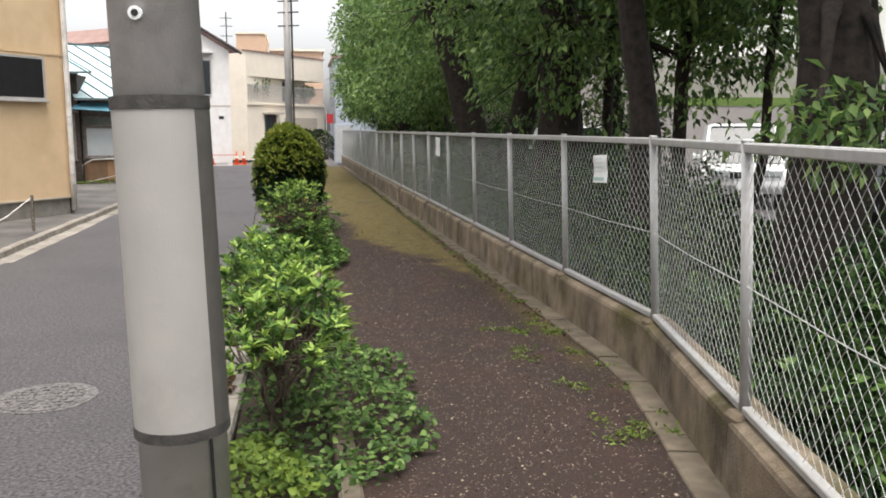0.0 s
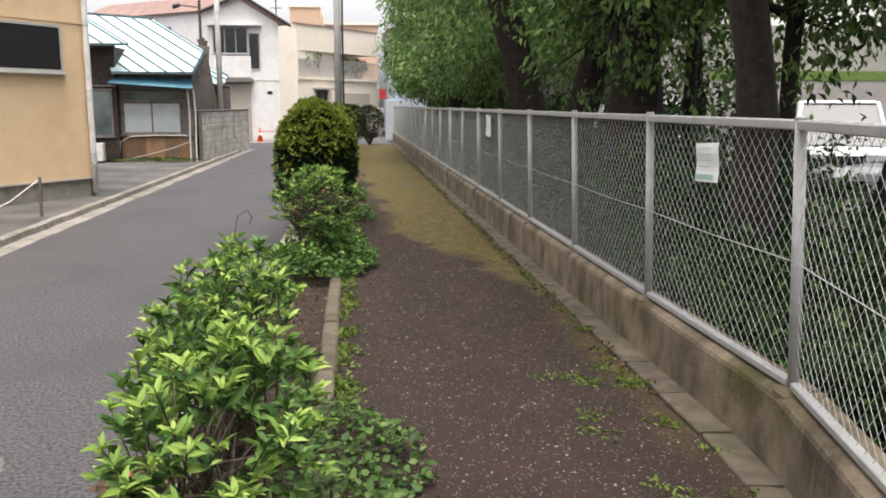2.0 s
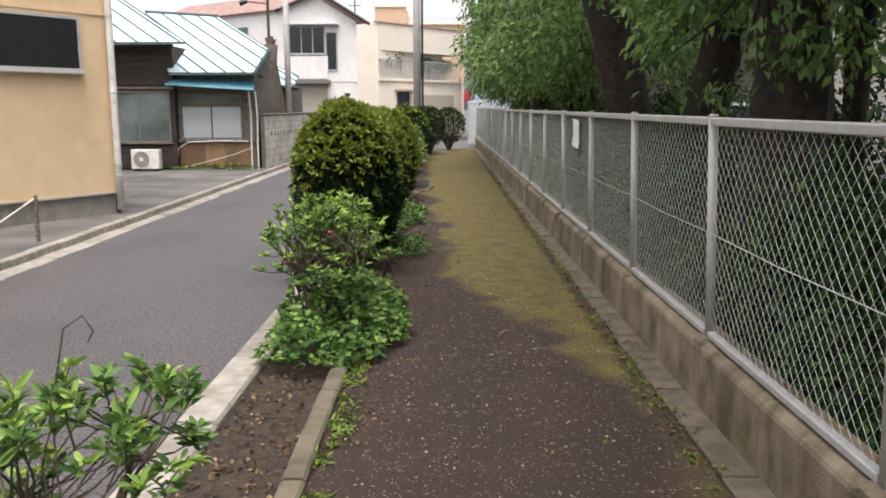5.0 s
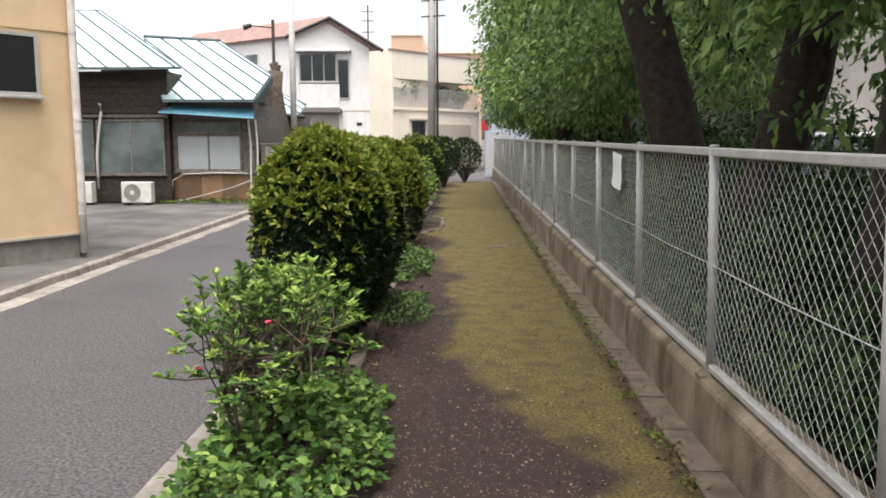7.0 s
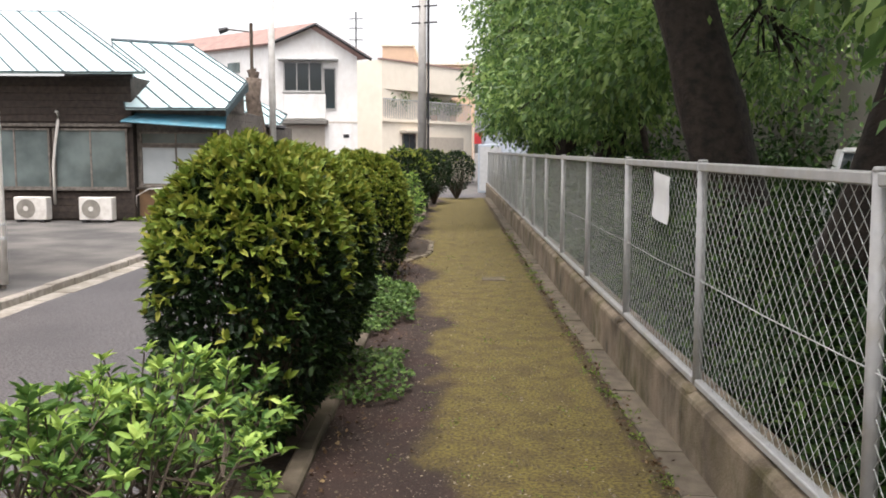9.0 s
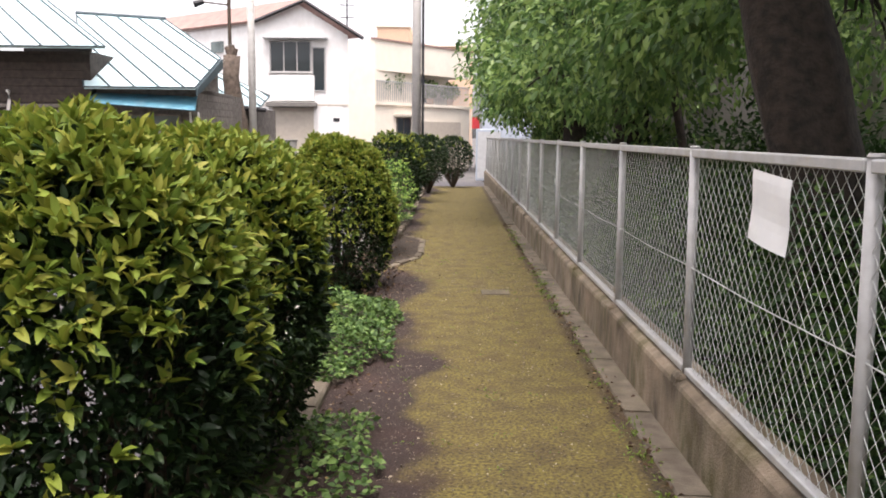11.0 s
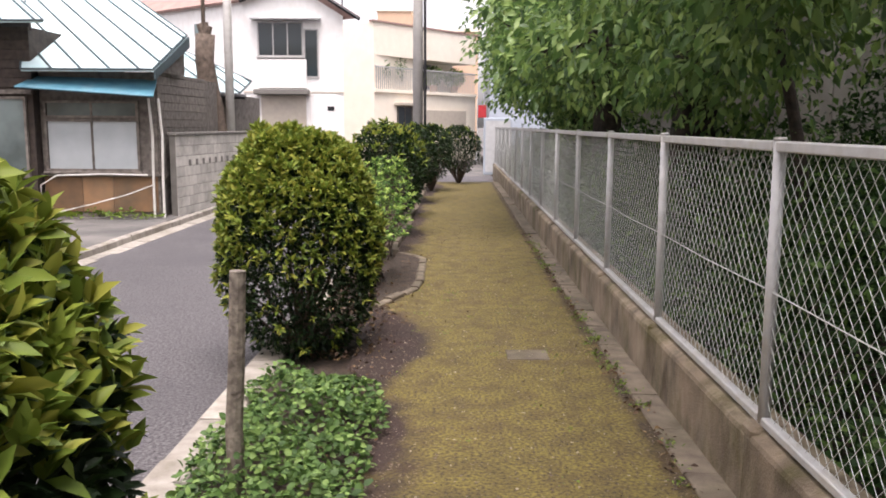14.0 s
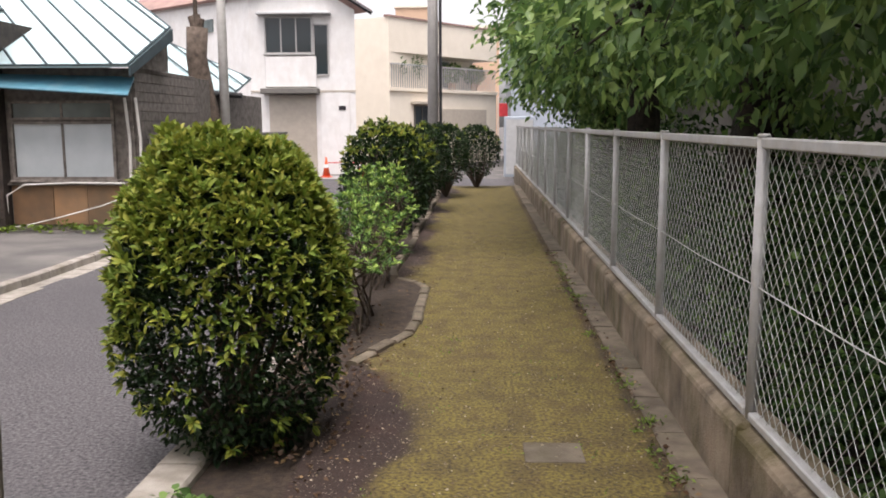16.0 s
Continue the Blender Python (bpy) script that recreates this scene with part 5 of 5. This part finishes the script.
window(cb, CM, 1.6, 2.7, 0.4, 2.5, M_GLASS, M_WOODG, 2, "window", sill=False)
part("door_hood", box(1.4, 3.0, -0.5, 0.0, 2.55, 2.65, m=CM), M_SHUTTER, cb)


def pot_plant(m, x, h, r, label):
    ob = thing("balcony_plant", label, "plant", "plants on the balcony")
    c = m @ Vector((x, 0.5, 3.25))
    part("pot", rod([c, c + Vector((0, 0, 0.35))], [0.16, 0.22], 12), M_BRICKFAR, ob)
    n = 700
    d = unit(rng.normal(size=(n, 3)))
    p = np.array(c) + np.array([0, 0, 0.35 + h / 2]) + d * np.array([r, r, h / 2]) * rng.uniform(0.3, 1.0, (n, 1))
    f = leaf_mesh("foliage", p, d + rng.normal(size=d.shape) * 0.5, 0.16, L_TREE, 0.5, 0, False)
    f.parent = ob


pot_plant(CM, 0.9, 1.1, 0.5, "leafy green potted shrub on the balcony")
pot_plant(CM, 2.0, 1.3, 0.55, "leafy green potted shrub on the balcony")
pot_plant(CM, 5.0, 0.9, 0.5, "leafy green potted shrub on the balcony")
pot_plant(CM, 6.8, 0.9, 0.5, "leafy green potted shrub on the balcony")

# utility pole at the lane's end
up2 = thing("far_utility_pole", "tall grey concrete utility pole with cable brackets", "pole")
part("shaft", rod([(-0.20, 40.5, -0.2), (-0.20, 40.5, 11)], [0.17, 0.13], 16), M_POLEFAR, up2, smooth=True)
part("conduit", rod([(0.03, 40.4, 0), (0.02, 40.4, 7.5)], 0.045, 8), M_DARKMETAL, up2, "dark cable conduit")
for z in (6.3, 6.9, 7.4):
    part("bracket", rod([(-0.6, 40.4, z), (0.35, 40.4, z + 0.05)], 0.035, 6), M_DARKMETAL, up2)

# blocks at the far end and on the skyline
bb = thing("blue_grey_building", "narrow blue-grey sided building at the lane's end", "building")
part("wall", box(2.6, 9, 54, 62, -0.2, 6.0), M_BLUEGREY, bb)
part("roof", box(2.5, 9.1, 53.9, 62.1, 6.0, 6.2), M_RUST, bb)
part("window", box(3.2, 4.0, 53.96, 54.0, 3.4, 4.6), M_GLASS_MID, bb)
rs = thing("shop_banner", "small red banner by the far building", "banner")
part("cloth", box(2.1, 2.5, 55.0, 55.04, 2.0, 2.6, bev=0.01), M_RED, rs)
part("pole", rod([(2.05, 55.02, -0.15), (2.05, 55.02, 2.9)], 0.02, 6), M_STEEL, rs)
tb = thing("terracotta_building", "orange-rendered block far off on the skyline", "building")
part("wall", box(-4.6, -2.2, 75, 85, -0.2, 9.6), M_BRICKFAR, tb)
part("roof", box(-4.7, -2.1, 74.9, 85.1, 9.6, 9.75), M_CREAM, tb)
tb2 = thing("terracotta_building", "orange-rendered block far off on the skyline", "building")
part("wall", box(-1.7, 2.6, 76, 86, -0.2, 8.3), M_BRICKFAR, tb2)
part("roof", box(-1.9, 2.8, 75.8, 86.2, 8.3, 8.5), M_CREAM, tb2)
grey_end = thing("utility_cabinet", "grey steel cabinet by the path's end", "cabinet", at=(2.5, 43.6, -0.1))
part("body", box(-0.5, 0.5, -0.2, 0.2, 0.0, 2.0, bev=0.02), M_BLUEGREY, grey_end)
part("door", box(-0.44, 0.44, -0.215, -0.201, 0.1, 1.9), M_STEEL, grey_end)


def cone(x, y):
    ob = thing("traffic_cone", "orange plastic traffic cone on the road", "traffic cone", "traffic cones at the corner", at=(x, y, ROAD_Z))
    part("base", box(-0.19, 0.19, -0.19, 0.19, 0.0, 0.03, bev=0.008), M_ORANGE, ob)
    part("body", rod([(0, 0, 0.03), (0, 0, 0.45), (0, 0, 0.70)], [0.14, 0.06, 0.025], 14), M_ORANGE, ob, smooth=True)
    part("stripe", rod([(0, 0, 0.33), (0, 0, 0.45)], [0.086, 0.066], 14), M_PAPER, ob, "white reflective stripe")
    return ob


for x, y in ((-4.55, 41.0), (-4.1, 44.2), (-2.9, 44.4), (-2.55, 44.5)):
    cone(x, y)
part("bar", rod([(-4.1, 44.2, 0.35), (-2.9, 44.4, 0.35)], 0.02, 6), M_RED, thing("barrier_bar", "red bar laid between traffic cones", "barrier"))

# debris: clump of dry leaves on the kerb
ground_cover("dry_leaf_heap", -0.72, -0.42, 5.15, 5.75, 0.0, 420, "heap of dry red-brown leaves on the kerb", L_DRY, leaf=0.05, height=0.07, category="leaf heap")
def weed_tufts(label, x0, x1, y0, y1, clumps, per, leaf, spread):
    """Scattered tufts of small upright leaves."""
    cx, cy = rng.uniform(x0, x1, clumps), rng.uniform(y0, y1, clumps)
    k = np.repeat(np.arange(clumps), rng.integers(per // 3, per, clumps))
    p = np.stack([cx[k], cy[k], np.full(len(k), 0.003)], 1) + np.abs(rng.normal(size=(len(k), 3))) * np.array([0, 0, 0.008])
    p[:, :2] += rng.normal(size=(len(k), 2)) * spread
    f = leaf_mesh("weed_tuft", p, rng.normal(size=(len(k), 3)) * np.array([1, 1, 0.4]) + np.array([0, 0, 0.45]), leaf, L_WEED, 0.38)
    tagged(f, label, "weeds", kind="stuff")


weed_tufts("small green weeds sprouting at the path's edge", 1.50, 2.12, 4.0, 6.8, 26, 42, 0.035, 0.045)
weed_tufts("small weeds growing along the bed edging", 0.24, 0.36, 6.2, 9.8, 46, 30, 0.045, 0.04)
weed_tufts("tiny weeds and moss along the gutter", 2.02, 2.14, 6.5, 26.0, 130, 22, 0.028, 0.03)
weed_tufts("tiny weeds scattered on the mossy path", 0.6, 1.9, 8.0, 22.0, 90, 12, 0.018, 0.03)
n = 6500
dp = np.stack([rng.uniform(0.3, 2.1, n), 2.0 + 26 * rng.random(n) ** 1.5, np.full(n, 0.006)], 1)
tagged(leaf_mesh("fallen_bits", dp, rng.normal(size=(n, 3)) * np.array([1, 1, 0.12]), 0.020, L_BITS, 0.6, 0, False), "tiny fallen leaves scattered on the path", "leaf litter", kind="stuff")

n = 1500
dp = np.stack([2.09 + rng.normal(size=n) * 0.045, rng.uniform(6.0, 27, n), np.full(n, 0.012)], 1)
dp = dp[np.sin(dp[:, 1] * 3.7) + np.sin(dp[:, 1] * 9.1) > -0.5]
tagged(leaf_mesh("gutter_litter", dp, rng.normal(size=(len(dp), 3)) * np.array([1, 1, 0.3]), 0.034, L_DRY, 0.6, 0, False), "dry brown leaves gathered along the gutter", "leaf litter", kind="stuff")
n = 900
dp = np.stack([0.30 + np.abs(rng.normal(size=n)) * 0.16, rng.uniform(8.5, 24, n), np.full(n, 0.010)], 1)
tagged(leaf_mesh("edge_litter", dp, rng.normal(size=(n, 3)) * np.array([1, 1, 0.3]), 0.032, L_DRY, 0.6, 0, False), "dry brown leaves along the bed edging", "leaf litter", kind="stuff")

# ---- car park and buildings beyond the trees ----
alone("car_park", box(5.6, 40, 2, 24.9, -0.3, 0.0), M_ASPHALT, "grey asphalt car park behind the trees", "car park", kind="structure")


def car(x, y, turn, paint, label, h=1.85):
    """A minivan: lofted body with glass, lamps, grille and wheels."""
    ob = thing("parked_car", label, "car", "parked cars behind the trees", at=(x, y, 0))
    ob.rotation_euler = (0, 0, radians(turn))
    # side profile (front at +x), widths at each height
    bm = bmesh.new()
    side = [(-2.1, 0.35), (-2.15, 0.95), (2.05, 0.90), (2.12, 0.6), (2.05, 0.33)]
    L0 = [bm.verts.new((a, 0.84, b)) for a, b in side]
    R0 = [bm.verts.new((a, -0.84, b)) for a, b in side]
    bm.faces.new(L0)
    bm.faces.new(R0[::-1])
    for i in range(5):
        j = (i + 1) % 5
        bm.faces.new((R0[i], R0[j], L0[j], L0[i]))
    bmesh.ops.recalc_face_normals(bm, faces=bm.faces)
    bmesh.ops.bevel(bm, geom=bm.edges[:], offset=0.09, segments=3, affect="EDGES")
    part("body", bm, paint, ob, smooth=True)
    bm = bmesh.new()
    prof = [(-2.05, 0.93, 0.80), (-1.85, h - 0.08, 0.66), (0.55, h - 0.04, 0.66), (1.35, 0.93, 0.80)]
    a = [bm.verts.new((p, w, q)) for p, q, w in prof]
    b = [bm.verts.new((p, -w, q)) for p, q, w in prof]
    bm.faces.new(a)
    bm.faces.new(b[::-1])
    for i in range(4):
        j = (i + 1) % 4
        bm.faces.new((b[i], b[j], a[j], a[i]))
    bmesh.ops.recalc_face_normals(bm, faces=bm.faces)
    part("cabin_glass", bm, M_GLASS, ob, "dark tinted windows")
    part("roof", box(-1.9, 0.6, -0.68, 0.68, h - 0.09, h, bev=0.05), paint, ob)
    for s in (-1, 1):
        for p0, p1 in (((1.36, 0.80 * s, 0.93), (0.57, 0.67 * s, h - 0.05)), ((0.1, 0.81 * s, 0.93), (0.05, 0.68 * s, h - 0.05)), ((-1.2, 0.81 * s, 0.93), (-1.15, 0.68 * s, h - 0.05))):
            part("pillar", rod([p0, p1], 0.045, 6), paint, ob)
        part("headlight", box(1.90, 2.13, 0.50 * s - 0.2, 0.50 * s + 0.2, 0.66, 0.84, bev=0.04), M_GLASS_PALE, ob, "clear headlight")
        part("mirror", box(0.95, 1.1, 0.95 * s - 0.09, 0.95 * s + 0.09, 0.95, 1.12, bev=0.03), paint, ob)
        for wx in (-1.35, 1.35):
            w = part("wheel", rod([(wx, 0.68 * s, 0.31), (wx, 0.86 * s, 0.31)], 0.31, 24), M_TYRE, ob)
            part("rim", rod([(wx, 0.80 * s, 0.31), (wx, 0.872 * s, 0.31)], 0.19, 16), M_STEEL, w)
    part("grille", box(2.08, 2.13, -0.3, 0.3, 0.64, 0.78, bev=0.01), M_DARKMETAL, ob, "dark front grille")
    part("number_plate", box(2.10, 2.135, -0.17, 0.17, 0.40, 0.56), M_PAPER, ob, "plain white number plate")
    return ob


car(9.9, 17.8, -115, M_CAR, "white minivan parked nose towards the trees", 1.75)
car(12.7, 18.6, -115, M_CAR, "white car parked beside the minivan", 1.7)
car(7.9, 10.0, -115, M_CARDK, "black car parked behind the fence", 1.55)
car(5.9, 17.6, -115, M_CAR, "white car half hidden behind the trees", 1.7)

ter = thing("wall_terrace", "grey retaining wall with a grass strip on top", "wall", kind="structure")
part("retaining_wall", box(7.2, 60, 25, 27, -0.3, 2.35), M_GREYWALL, ter)
part("grass_strip", box(7.2, 60, 24.98, 29, 2.352, 2.62), M_LAWN, ter, "bright mown grass strip")
apt = thing("apartment_building", "pale apartment block above the car park", "building")
part("wall", box(9, 50, 29, 40, -0.3, 14), M_WHITE, apt)
part("base_wall", box(9, 50, 28.6, 28.99, 2.6, 4.2), M_GREYWALL, apt, "grey plinth wall")
AM = fr((9, 29), (1, 0))
for k in range(8):
    for z in (5.0, 8.0, 11.0):
        window(apt, AM, 1.0 + k * 4.2, 3.4 + k * 4.2, z, z + 1.5, M_GLASS_MID, M_ALU, 2)
        if k % 2 == 0 and z > 6:
            part("balcony", box(0.6 + k * 4.2, 3.9 + k * 4.2, -1.2, 0.0, z - 1.2, z - 0.1, m=AM), M_BLUEGREY, apt)

gw = thing("grey_hall", "plain grey-rendered building behind the trees", "building")
part("wall", box(6.1, 7.6, 18.6, 24.9, -0.3, 5.2), M_GREYWALL, gw)
part("wall", box(6.1, 7.1, 24.95, 46, -0.3, 5.4), M_GREYWALL, gw)
part("roof", box(6.0, 7.7, 18.5, 24.9, 5.21, 5.4), M_DARKMETAL, gw)
part("pilaster", box(6.02, 6.1, 21.0, 21.3, -0.1, 5.2), M_GREYWALL, gw)

# houses and walls behind the start of the walk, which close the view
rear = thing("rear_building", "plain rendered building behind the lane's start", "building")
part("wall", box(-14, 14, -16, -12.5, -0.3, 6), M_CREAM, rear)
side_r = thing("street_building", "plain rendered building across the lane", "building")
part("wall", box(-16, -9.5, -12, 8, -0.3, 6), M_CREAM, side_r)
